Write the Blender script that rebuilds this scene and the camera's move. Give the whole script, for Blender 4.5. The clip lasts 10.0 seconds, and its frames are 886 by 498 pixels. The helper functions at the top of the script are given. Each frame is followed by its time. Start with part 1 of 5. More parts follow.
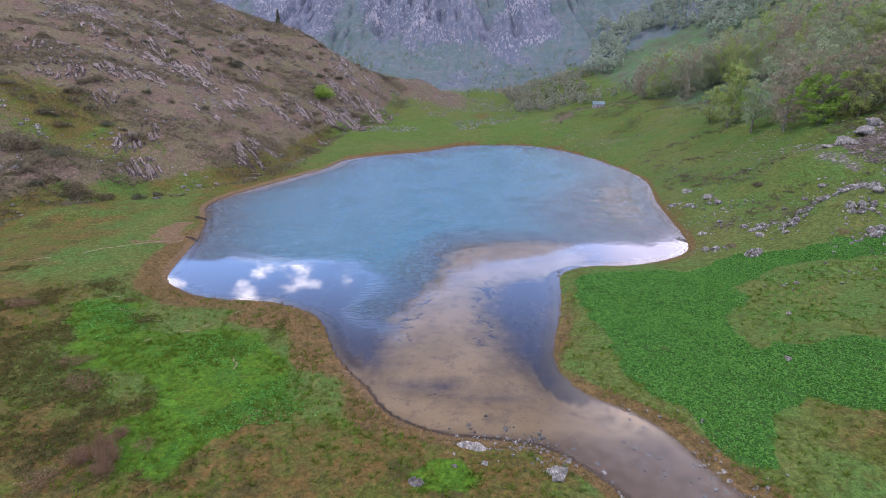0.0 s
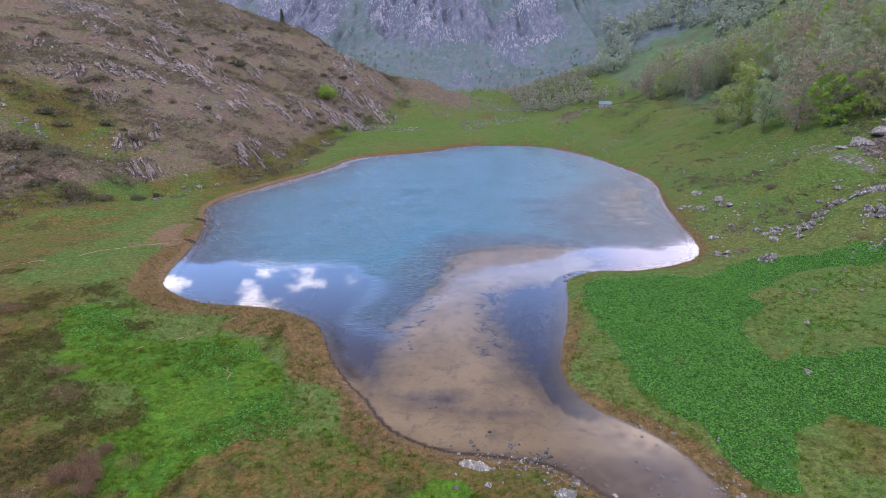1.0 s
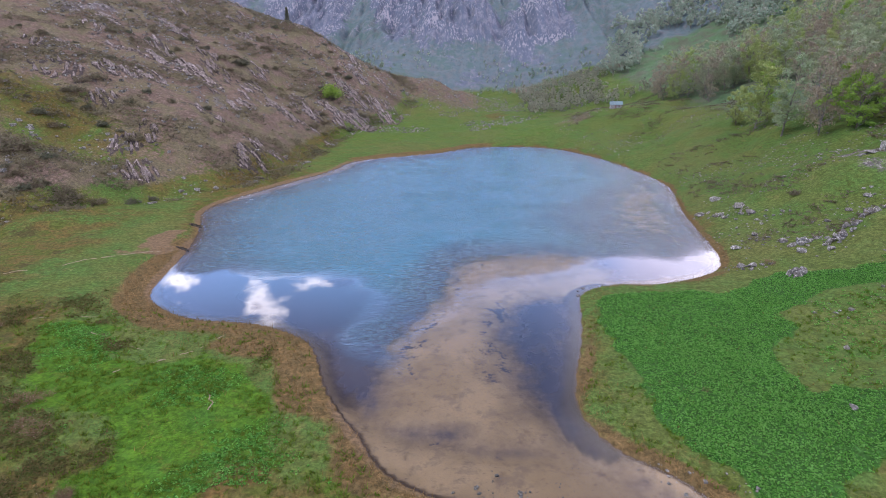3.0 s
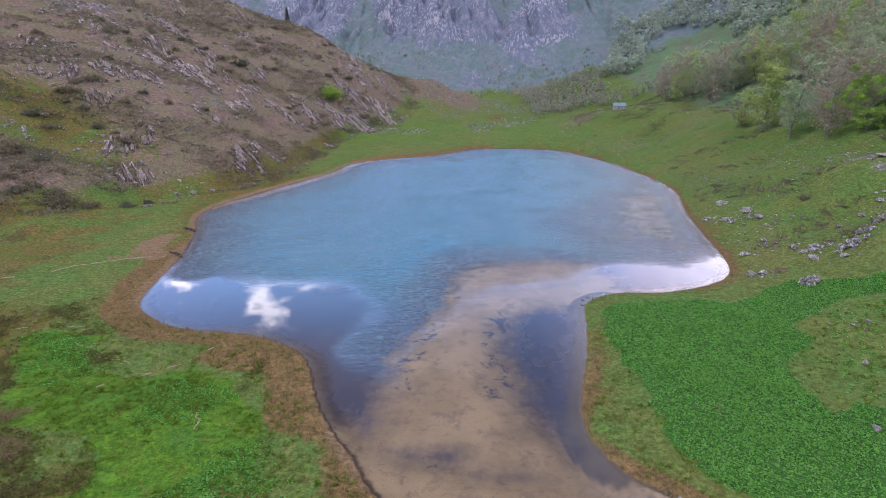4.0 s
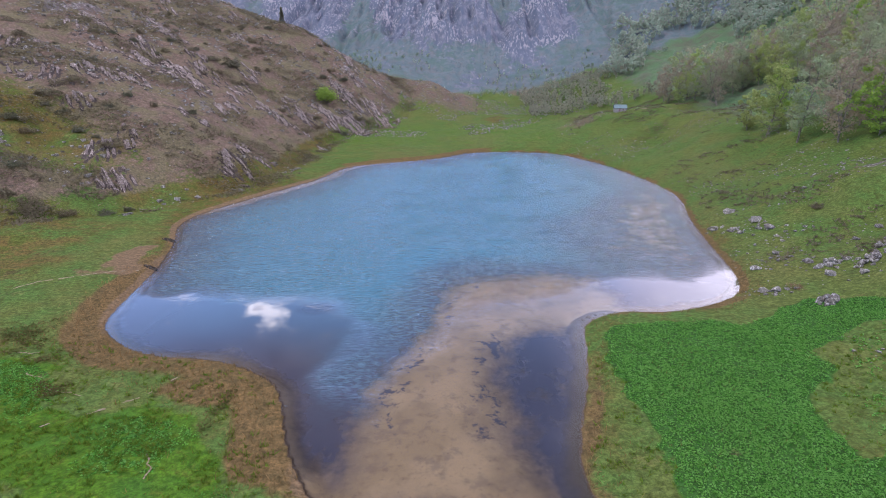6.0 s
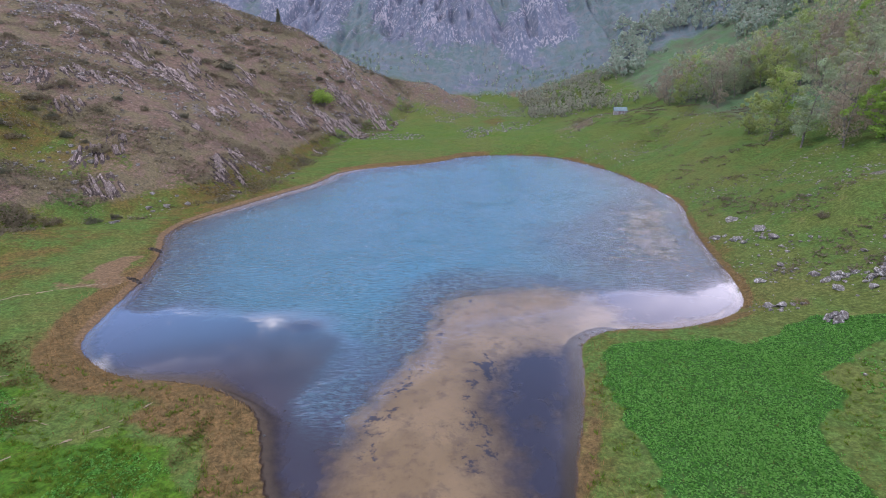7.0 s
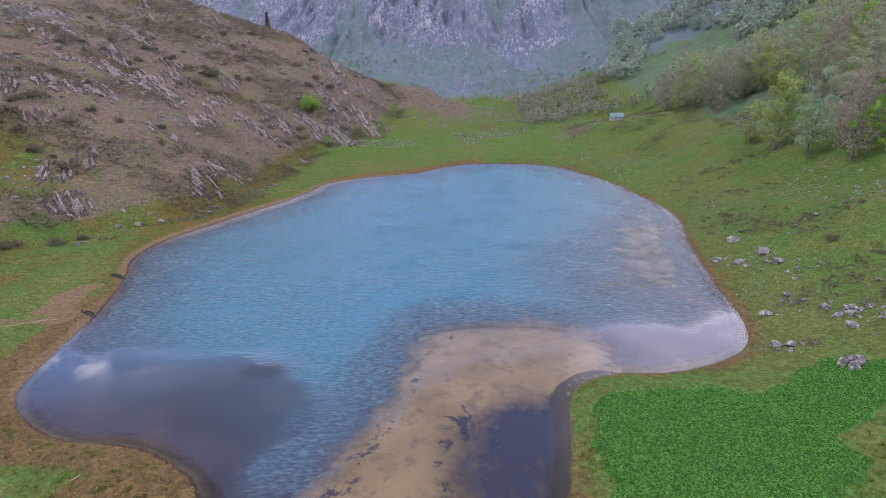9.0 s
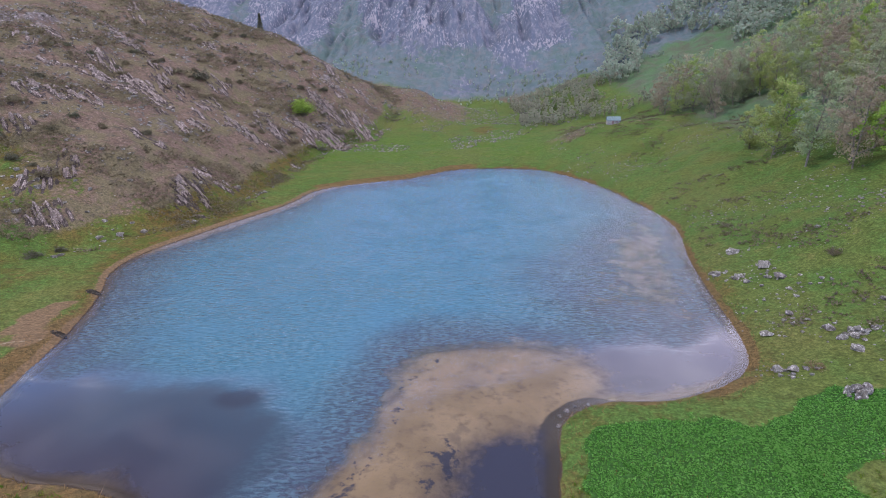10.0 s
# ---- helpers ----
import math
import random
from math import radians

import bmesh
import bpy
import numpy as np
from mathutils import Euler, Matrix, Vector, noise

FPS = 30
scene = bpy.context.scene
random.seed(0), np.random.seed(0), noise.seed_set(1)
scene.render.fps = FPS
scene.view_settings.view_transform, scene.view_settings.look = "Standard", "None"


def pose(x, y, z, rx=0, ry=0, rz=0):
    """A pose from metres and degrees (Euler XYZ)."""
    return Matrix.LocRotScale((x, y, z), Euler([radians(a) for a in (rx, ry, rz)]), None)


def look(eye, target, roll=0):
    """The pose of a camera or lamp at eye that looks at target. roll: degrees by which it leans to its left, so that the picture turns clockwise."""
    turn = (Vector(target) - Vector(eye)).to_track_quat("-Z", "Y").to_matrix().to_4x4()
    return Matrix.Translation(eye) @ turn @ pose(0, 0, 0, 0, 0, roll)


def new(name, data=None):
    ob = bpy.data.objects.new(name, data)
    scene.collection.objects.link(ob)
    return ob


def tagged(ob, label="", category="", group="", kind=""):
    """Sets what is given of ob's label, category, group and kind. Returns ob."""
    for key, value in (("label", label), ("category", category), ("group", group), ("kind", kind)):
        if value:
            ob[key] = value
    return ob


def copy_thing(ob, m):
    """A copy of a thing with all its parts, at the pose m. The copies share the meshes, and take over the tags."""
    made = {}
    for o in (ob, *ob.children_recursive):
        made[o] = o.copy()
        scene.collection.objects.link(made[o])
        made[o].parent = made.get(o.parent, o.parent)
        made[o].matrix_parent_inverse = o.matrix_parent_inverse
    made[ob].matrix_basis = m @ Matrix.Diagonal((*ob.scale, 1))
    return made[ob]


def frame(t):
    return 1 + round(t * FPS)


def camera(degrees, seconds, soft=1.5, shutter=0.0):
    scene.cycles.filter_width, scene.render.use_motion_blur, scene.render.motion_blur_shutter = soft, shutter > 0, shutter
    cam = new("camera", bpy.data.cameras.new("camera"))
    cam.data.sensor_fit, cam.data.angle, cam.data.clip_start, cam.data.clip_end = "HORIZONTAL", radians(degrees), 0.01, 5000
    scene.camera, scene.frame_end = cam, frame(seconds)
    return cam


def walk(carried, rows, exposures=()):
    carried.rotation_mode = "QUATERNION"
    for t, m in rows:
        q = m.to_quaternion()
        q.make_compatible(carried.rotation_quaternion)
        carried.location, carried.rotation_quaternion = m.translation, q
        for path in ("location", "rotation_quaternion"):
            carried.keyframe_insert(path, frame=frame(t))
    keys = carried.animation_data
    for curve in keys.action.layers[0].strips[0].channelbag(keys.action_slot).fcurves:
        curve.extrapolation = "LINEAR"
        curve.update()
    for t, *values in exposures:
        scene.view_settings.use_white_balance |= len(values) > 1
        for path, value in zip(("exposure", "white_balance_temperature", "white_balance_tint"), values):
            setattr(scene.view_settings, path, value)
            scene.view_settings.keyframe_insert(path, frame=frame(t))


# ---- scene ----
cam = camera(78.0, 10.0, soft=0.8)
PATH = [
    (0, (0.000, 0.000, 28.000), (0.000, 9.490, 24.848), -0.35),
    (0.5, (0.126, 1.126, 27.901), (0.088, 10.616, 24.750), -0.36),
    (1, (0.210, 2.354, 27.829), (0.124, 11.843, 24.676), -0.34),
    (1.5, (0.289, 3.616, 27.756), (0.163, 13.104, 24.600), -0.32),
    (2, (0.364, 4.901, 27.769), (0.200, 14.387, 24.608), -0.34),
    (2.5, (0.437, 6.195, 27.793), (0.246, 15.679, 24.629), -0.34),
    (4, (0.612, 9.927, 27.797), (0.378, 19.415, 24.648), -0.28),
    (4.5, (0.789, 11.272, 27.779), (0.549, 20.762, 24.635), -0.28),
    (5, (1.035, 12.603, 27.812), (0.805, 22.094, 24.671), -0.28),
    (5.5, (1.374, 13.877, 27.812), (1.141, 23.369, 24.675), -0.29),
    (7, (2.760, 18.422, 28.660), (2.515, 27.914, 25.524), -0.35),
    (7.5, (3.321, 19.937, 29.073), (3.075, 29.431, 25.941), -0.41),
    (8, (3.856, 21.569, 29.481), (3.616, 31.063, 26.348), -0.43),
    (8.5, (4.570, 23.443, 29.985), (4.330, 32.936, 26.851), -0.55),
    (9, (5.181, 25.249, 30.542), (4.952, 34.740, 27.400), -0.58),
    (9.5, (5.789, 27.013, 31.085), (5.576, 36.503, 27.938), -0.58),
    (10, (6.621, 28.912, 31.604), (6.417, 38.403, 28.460), -0.62),
]
walk(cam, [(t, look(eye, target, roll)) for t, eye, target, roll in PATH], [(0, 1.78, 6120, 22), (10, 1.78, 6120, 22)])

# ---- light: bright broken overcast ----
SUN_HEIGHT, SUN_TURN = radians(48), radians(250)
world = bpy.data.worlds.new("sky")
scene.world = world
world.use_nodes = True
wn, wl = world.node_tree.nodes, world.node_tree.links
wn.clear()
sky = wn.new("ShaderNodeTexSky")
sky.sky_type, sky.sun_disc, sky.sun_elevation, sky.sun_rotation = "NISHITA", False, SUN_HEIGHT, SUN_TURN
coords = wn.new("ShaderNodeTexCoord")
way = wn.new("ShaderNodeSeparateXYZ")
wl.new(coords.outputs["Generated"], way.inputs[0])


def sky_math(op, a, b=0.0, c=0.0):
    m = wn.new("ShaderNodeMath")
    m.operation = op
    for socket, value in zip(m.inputs, (a, b, c)):
        if hasattr(value, "node"):
            wl.new(value, socket)
        else:
            socket.default_value = value
    return m.outputs[0]


def sky_band(value, lo, hi, a=0.0, b=1.0):
    m = wn.new("ShaderNodeMapRange")
    m.interpolation_type = "SMOOTHSTEP"
    wl.new(value, m.inputs["Value"])
    for key, v in (("From Min", lo), ("From Max", hi), ("To Min", a), ("To Max", b)):
        m.inputs[key].default_value = v
    return m.outputs["Result"]


def sky_noise(scale, detail, rough, place, size):
    m = wn.new("ShaderNodeMapping")
    m.inputs["Scale"].default_value, m.inputs["Location"].default_value = size, place
    t = wn.new("ShaderNodeTexNoise")
    for key, v in (("Scale", scale), ("Detail", detail), ("Roughness", rough)):
        t.inputs[key].default_value = v
    wl.new(coords.outputs["Generated"], m.inputs["Vector"])
    wl.new(m.outputs["Vector"], t.inputs["Vector"])
    return t.outputs["Fac"]


def sky_mix(fac, a, b):
    m = wn.new("ShaderNodeMix")
    m.data_type = "RGBA"
    for key, value in (("Factor", fac), ("A", a), ("B", b)):
        if hasattr(value, "node"):
            wl.new(value, m.inputs[key])
        else:
            m.inputs[key].default_value = value
    return m.outputs["Result"]


# a pale veil to the east, small white clouds on blue in the west, a grey bank above them
puffs = sky_noise(11.0, 5.0, 0.5, (0.55, 0.0, 0.3), (1.0, 1.0, 1.7))
broad = sky_noise(3.2, 5.0, 0.55, (2.3, 1.1, 0.4), (1.0, 1.0, 1.6))
grey_bank = sky_math("MULTIPLY", sky_band(way.outputs["X"], -0.06, -0.20), sky_band(sky_math("MULTIPLY_ADD", broad, 0.16, way.outputs["Z"]), 0.50, 0.58))
veil = sky_band(sky_math("MULTIPLY_ADD", broad, 0.35, way.outputs["X"]), 0.30, 0.50)
white = sky_math("MULTIPLY", sky_math("MULTIPLY", sky_band(puffs, 0.535, 0.68), sky_band(way.outputs["Z"], 0.47, 0.40)), sky_band(way.outputs["X"], -0.06, -0.20))
heap = sky_mix(sky_band(puffs, 0.64, 0.73), (42, 41, 41.5, 1), (20, 19.5, 21.5, 1))
patch = sky_mix(sky_band(broad, 0.40, 0.62), (18, 17.6, 21.5, 1), (29, 28.2, 31, 1))
haze = sky_mix(sky_band(way.outputs["Z"], 0.30, 0.55, 0.5, 0.1), sky.outputs["Color"], (10.5, 18, 33, 1))
cover = sky_mix(white, haze, heap)
cover = sky_mix(grey_bank, cover, sky_mix(sky_band(puffs, 0.35, 0.65), (3.2, 3.0, 3.8, 1), (7, 6.6, 7.8, 1)))
cover = sky_mix(veil, cover, patch)
back, out = wn.new("ShaderNodeBackground"), wn.new("ShaderNodeOutputWorld")
back.inputs["Strength"].default_value = 0.05
# the open side of the valley and the horizon are brighter than the zenith
fall = wn.new("ShaderNodeMapRange")
fall.inputs["From Min"].default_value, fall.inputs["From Max"].default_value = 0.28, 0.66
fall.inputs["To Min"].default_value, fall.inputs["To Max"].default_value = 1.35, 0.5
lift = wn.new("ShaderNodeVectorMath")
lift.operation = "SCALE"
wl.new(way.outputs["Z"], fall.inputs["Value"])
wl.new(fall.outputs["Result"], lift.inputs["Scale"])
wl.new(cover, lift.inputs[0])
wl.new(lift.outputs["Vector"], back.inputs["Color"])
wl.new(back.outputs["Background"], out.inputs["Surface"])

sun = bpy.data.lights.new("sun", "SUN")
sun.energy, sun.angle, sun.color = 0.9, radians(14), (1.0, 0.95, 0.88)
sun_lamp = new("sun", sun)
sun_lamp.rotation_euler = (math.pi / 2 - SUN_HEIGHT, 0, math.pi - SUN_TURN)

# ---- materials ----
class Nodes:
    """A short way to write a material's nodes."""

    def __init__(self, name):
        self.mat = bpy.data.materials.new(name)
        self.mat.use_nodes = True
        self.n, self.l = self.mat.node_tree.nodes, self.mat.node_tree.links
        self.n.clear()
        self.out = self.n.new("ShaderNodeOutputMaterial")
        self.place = self.n.new("ShaderNodeNewGeometry").outputs["Position"]

    def put(self, socket, value):
        if hasattr(value, "node"):
            self.l.new(value, socket)
        elif isinstance(value, tuple):
            socket.default_value = (*value, 1.0) if len(value) == 3 and socket.type == "RGBA" else value
        else:
            socket.default_value = value

    def noise(self, scale, detail=3.0, rough=0.55, vector=None, stretch=None, twist=0.0):
        v = vector or self.place
        if stretch:
            m = self.n.new("ShaderNodeMapping")
            m.inputs["Scale"].default_value = stretch
            self.l.new(v, m.inputs["Vector"])
            v = m.outputs["Vector"]
        t = self.n.new("ShaderNodeTexNoise")
        self.l.new(v, t.inputs["Vector"])
        for key, value in (("Scale", scale), ("Detail", detail), ("Roughness", rough), ("Distortion", twist)):
            t.inputs[key].default_value = value
        return t.outputs["Fac"]

    def cells(self, scale, vector=None):
        t = self.n.new("ShaderNodeTexVoronoi")
        self.l.new(vector or self.place, t.inputs["Vector"])
        t.inputs["Scale"].default_value = scale
        return t.outputs["Distance"], t.outputs["Color"]

    def attr(self, name):
        a = self.n.new("ShaderNodeAttribute")
        a.attribute_name = name
        return a.outputs["Fac"]

    def math(self, op, a, b=0.0):
        m = self.n.new("ShaderNodeMath")
        m.operation = op
        self.put(m.inputs[0], a)
        self.put(m.inputs[1], b)
        return m.outputs[0]

    def band(self, value, lo, hi, a=0.0, b=1.0):
        m = self.n.new("ShaderNodeMapRange")
        m.interpolation_type = "SMOOTHSTEP"
        for key, v in (("Value", value), ("From Min", lo), ("From Max", hi), ("To Min", a), ("To Max", b)):
            self.put(m.inputs[key], v)
        return m.outputs["Result"]

    def mix(self, fac, a, b, mode="MIX"):
        m = self.n.new("ShaderNodeMix")
        m.data_type, m.blend_type = "RGBA", mode
        self.put(m.inputs["Factor"], fac)
        self.put(m.inputs["A"], a)
        self.put(m.inputs["B"], b)
        return m.outputs["Result"]

    def random(self, island=True):
        g = self.n.new("ShaderNodeNewGeometry" if island else "ShaderNodeObjectInfo")
        return g.outputs["Random Per Island" if island else "Random"]

    def bump(self, height, strength, distance):
        b = self.n.new("ShaderNodeBump")
        b.inputs["Strength"].default_value, b.inputs["Distance"].default_value = strength, distance
        self.l.new(height, b.inputs["Height"])
        return b.outputs["Normal"]

    def principled(self, colour, rough=0.9, normal=None, specular=0.25):
        p = self.n.new("ShaderNodeBsdfPrincipled")
        self.put(p.inputs["Base Color"], colour)
        self.put(p.inputs["Roughness"], rough)
        p.inputs["Specular IOR Level"].default_value = specular
        if normal:
            self.l.new(normal, p.inputs["Normal"])
        return p.outputs["BSDF"]

    def shader(self, kind, **inputs):
        s = self.n.new(kind)
        for key, value in inputs.items():
            self.put(s.inputs[key], value)
        return s.outputs[0]

    def blend(self, fac, a, b):
        m = self.n.new("ShaderNodeMixShader")
        self.put(m.inputs[0], fac)
        self.l.new(a, m.inputs[1])
        self.l.new(b, m.inputs[2])
        return m.outputs[0]

    def done(self, shader):
        self.l.new(shader, self.out.inputs["Surface"])
        return self.mat


def ground_material():
    k = Nodes("mountain_ground")
    wide, mid, fine, grain = k.noise(0.035, 4), k.noise(0.16, 5), k.noise(0.9, 5, 0.65), k.noise(5.0, 3, 0.7)
    wob = k.math("ADD", k.math("MULTIPLY", k.math("SUBTRACT", mid, 0.5), 0.7), k.math("MULTIPLY", k.math("SUBTRACT", fine, 0.5), 0.8))
    # short pasture, from fresh to dry
    grass = k.mix(k.band(mid, 0.38, 0.62), (0.074, 0.142, 0.031), (0.102, 0.138, 0.033))
    grass = k.mix(k.band(fine, 0.42, 0.68), grass, (0.072, 0.10, 0.022))
    grass = k.mix(k.band(wide, 0.50, 0.64, 0.0, 0.3), grass, (0.15, 0.125, 0.045))
    grass = k.mix(k.band(k.noise(0.5, 5, 0.7, stretch=(1.0, 1.2, 1.0)), 0.56, 0.70, 0.0, 0.75), grass, (0.055, 0.075, 0.022))
    grass = k.mix(k.band(k.noise(0.3, 4, 0.7), 0.58, 0.68, 0.0, 0.5), grass, (0.16, 0.15, 0.05))
    dry = k.mix(k.band(fine, 0.4, 0.62), (0.135, 0.087, 0.029), (0.094, 0.087, 0.026))
    dry = k.mix(k.band(k.noise(0.33, 5, 0.7), 0.46, 0.60, 0.0, 0.85), dry, (0.075, 0.10, 0.018))
    dry = k.mix(k.band(k.noise(0.8, 4, 0.7), 0.60, 0.68, 0.0, 0.8), dry, (0.18, 0.12, 0.045))
    dry = k.mix(k.band(k.noise(0.21, 4, 0.6), 0.56, 0.64, 0.0, 0.7), dry, (0.055, 0.05, 0.02))
    dry_mask = k.band(k.math("ADD", k.attr("dry"), wob), 0.42, 0.72)
    col = k.mix(dry_mask, grass, dry)
    fresh = k.mix(k.band(fine, 0.35, 0.7), (0.044, 0.118, 0.009), (0.076, 0.162, 0.012))
    fresh = k.mix(k.band(mid, 0.5, 0.66, 0.0, 0.7), fresh, (0.045, 0.13, 0.016))
    fresh = k.mix(k.band(k.noise(0.7, 5, 0.75), 0.54, 0.66, 0.0, 0.7), fresh, (0.09, 0.115, 0.016))
    # ground under the dock darkened to paint the shaded gaps between leaves
    fresh = k.mix(k.band(k.attr("bed"), 0.3, 0.7), fresh, (0.035, 0.11, 0.02))
    col = k.mix(k.band(k.math("ADD", k.attr("fresh"), k.math("MULTIPLY", wob, 0.6)), 0.4, 0.6), col, fresh)
    # stony hillside with dead bracken and heath
    heath = k.mix(k.band(fine, 0.36, 0.64), (0.115, 0.079, 0.062), (0.188, 0.136, 0.108))
    heath = k.mix(k.band(mid, 0.43, 0.58, 0.0, 0.8), heath, (0.14, 0.128, 0.07))
    heath = k.mix(k.band(k.noise(0.5, 5, 0.75, stretch=(1.0, 1.0, 2.2)), 0.52, 0.64, 0.0, 0.85), heath, (0.088, 0.076, 0.06))
    heath = k.mix(k.band(k.noise(1.4, 4, 0.75), 0.62, 0.70, 0.0, 0.8), heath, (0.28, 0.235, 0.21))
    col = k.mix(k.band(k.math("ADD", k.attr("heath"), wob), 0.38, 0.68), col, heath)
    # flattened sedge and bare soil by the water
    sedge = k.mix(k.band(fine, 0.35, 0.65), (0.165, 0.108, 0.045), (0.105, 0.075, 0.032))
    col = k.mix(k.band(k.math("ADD", k.attr("sedge"), k.math("MULTIPLY", wob, 0.5)), 0.4, 0.62), col, sedge)
    soil = k.mix(k.band(grain, 0.35, 0.7), (0.15, 0.10, 0.055), (0.21, 0.148, 0.09))
    col = k.mix(k.band(k.math("ADD", k.attr("soil"), k.math("MULTIPLY", wob, 0.4)), 0.4, 0.6), col, soil)
    # far woods floor, green lightened and cooled to imitate haze
    wood = k.mix(k.band(mid, 0.4, 0.62), (0.085, 0.155, 0.075), (0.10, 0.115, 0.075))
    col = k.mix(k.band(k.math("ADD", k.attr("wood"), wob), 0.38, 0.7), col, wood)
    # limestone
    streak = k.noise(1.6, 5, 0.7, stretch=(0.55, 0.55, 0.14), twist=0.6)
    stone = k.mix(k.band(streak, 0.47, 0.66), (0.115, 0.10, 0.10), (0.36, 0.33, 0.325))
    stone = k.mix(k.band(fine, 0.58, 0.7, 0.0, 0.7), stone, (0.10, 0.095, 0.075))
    col = k.mix(k.band(k.math("ADD", k.attr("rock"), k.math("MULTIPLY", wob, 0.9)), 0.45, 0.62), col, stone)
    col = k.mix(k.band(grain, 0.3, 0.75, 0.0, 0.45), col, (0.03, 0.035, 0.015))
    speck = k.noise(2.3, 5, 0.8)
    col = k.mix(1.0, col, k.mix(k.band(speck, 0.36, 0.66), (0.60, 0.61, 0.60), (1.27, 1.25, 1.24)), "MULTIPLY")
    # headwall and bare woods between its ribs; grey-blue haze put into the colour
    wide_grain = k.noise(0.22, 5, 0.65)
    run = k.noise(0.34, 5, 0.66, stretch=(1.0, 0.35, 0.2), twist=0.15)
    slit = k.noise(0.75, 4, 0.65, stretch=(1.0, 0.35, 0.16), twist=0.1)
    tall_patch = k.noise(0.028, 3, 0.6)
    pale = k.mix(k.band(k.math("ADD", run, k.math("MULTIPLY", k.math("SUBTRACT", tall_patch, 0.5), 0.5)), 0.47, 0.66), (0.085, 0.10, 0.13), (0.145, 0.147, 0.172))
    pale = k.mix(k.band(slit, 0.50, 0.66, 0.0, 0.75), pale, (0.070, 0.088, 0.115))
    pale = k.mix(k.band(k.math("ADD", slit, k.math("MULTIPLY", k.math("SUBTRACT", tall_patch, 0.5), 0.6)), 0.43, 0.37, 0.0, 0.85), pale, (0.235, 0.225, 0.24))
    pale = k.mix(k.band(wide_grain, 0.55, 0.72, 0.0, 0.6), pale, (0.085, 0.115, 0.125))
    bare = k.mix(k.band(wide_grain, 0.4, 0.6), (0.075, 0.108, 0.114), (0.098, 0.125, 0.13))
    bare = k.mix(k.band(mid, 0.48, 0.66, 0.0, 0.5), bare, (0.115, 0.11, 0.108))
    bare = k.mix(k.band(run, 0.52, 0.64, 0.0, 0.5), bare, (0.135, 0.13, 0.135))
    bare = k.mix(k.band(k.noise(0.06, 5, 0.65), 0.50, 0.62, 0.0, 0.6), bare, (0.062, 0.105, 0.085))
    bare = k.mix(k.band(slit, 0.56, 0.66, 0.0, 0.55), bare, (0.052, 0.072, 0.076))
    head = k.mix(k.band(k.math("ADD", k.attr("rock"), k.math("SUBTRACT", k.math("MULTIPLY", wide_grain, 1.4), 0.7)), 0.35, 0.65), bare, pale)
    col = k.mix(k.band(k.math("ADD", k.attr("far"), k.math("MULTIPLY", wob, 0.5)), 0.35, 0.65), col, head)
    # silt and weed under the water
    silt = k.mix(k.band(mid, 0.4, 0.62), (0.295, 0.21, 0.122), (0.36, 0.26, 0.156))
    silt = k.mix(k.band(fine, 0.55, 0.72, 0.0, 0.6), silt, (0.15, 0.105, 0.07))
    silt = k.mix(k.band(k.noise(0.5, 6, 0.75), 0.52, 0.62, 0.0, 0.5), silt, (0.17, 0.125, 0.095))
    silt = k.mix(k.band(k.noise(3.2, 4, 0.8), 0.58, 0.68, 0.0, 0.7), silt, (0.13, 0.09, 0.07))
    silt = k.mix(k.band(k.math("ADD", k.attr("weed"), k.math("MULTIPLY", k.math("SUBTRACT", fine, 0.5), 1.2)), 0.45, 0.6), silt, (0.075, 0.07, 0.085))
    silt = k.mix(k.band(k.math("ADD", k.attr("mud"), k.math("MULTIPLY", wob, 0.5)), 0.2, 0.8, 0.0, 0.8), silt, k.mix(k.band(fine, 0.4, 0.6), (0.085, 0.055, 0.039), (0.14, 0.094, 0.068)))
    silt = k.mix(k.band(k.attr("beach"), 0.3, 0.8), silt, (0.30, 0.26, 0.24))
    silt = k.mix(k.band(k.attr("shelf"), 0.35, 0.05, 0.0, 0.8), silt, (0.13, 0.10, 0.075))
    silt = k.mix(k.band(k.math("ADD", k.attr("rim"), k.math("MULTIPLY", wob, 0.5)), 0.2, 0.6, 0.0, 0.9), silt, (0.052, 0.043, 0.034))
    z = k.n.new("ShaderNodeSeparateXYZ")
    k.l.new(k.place, z.inputs[0])
    silt = k.mix(k.band(k.math("ADD", z.outputs["Z"], k.math("MULTIPLY", wob, 0.1)), -0.09, -0.02), silt, (0.09, 0.06, 0.038))
    col = k.mix(k.band(k.math("ADD", z.outputs["Z"], k.math("MULTIPLY", wob, 0.06)), 0.03, -0.02), col, silt)
    rise = k.math("ADD", k.math("MULTIPLY", fine, 0.6), k.math("MULTIPLY", grain, 0.25))
    rise = k.math("MULTIPLY", rise, k.band(z.outputs["Z"], -0.12, 0.05, 0.15, 1.0))
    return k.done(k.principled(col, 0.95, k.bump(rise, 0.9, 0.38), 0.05))


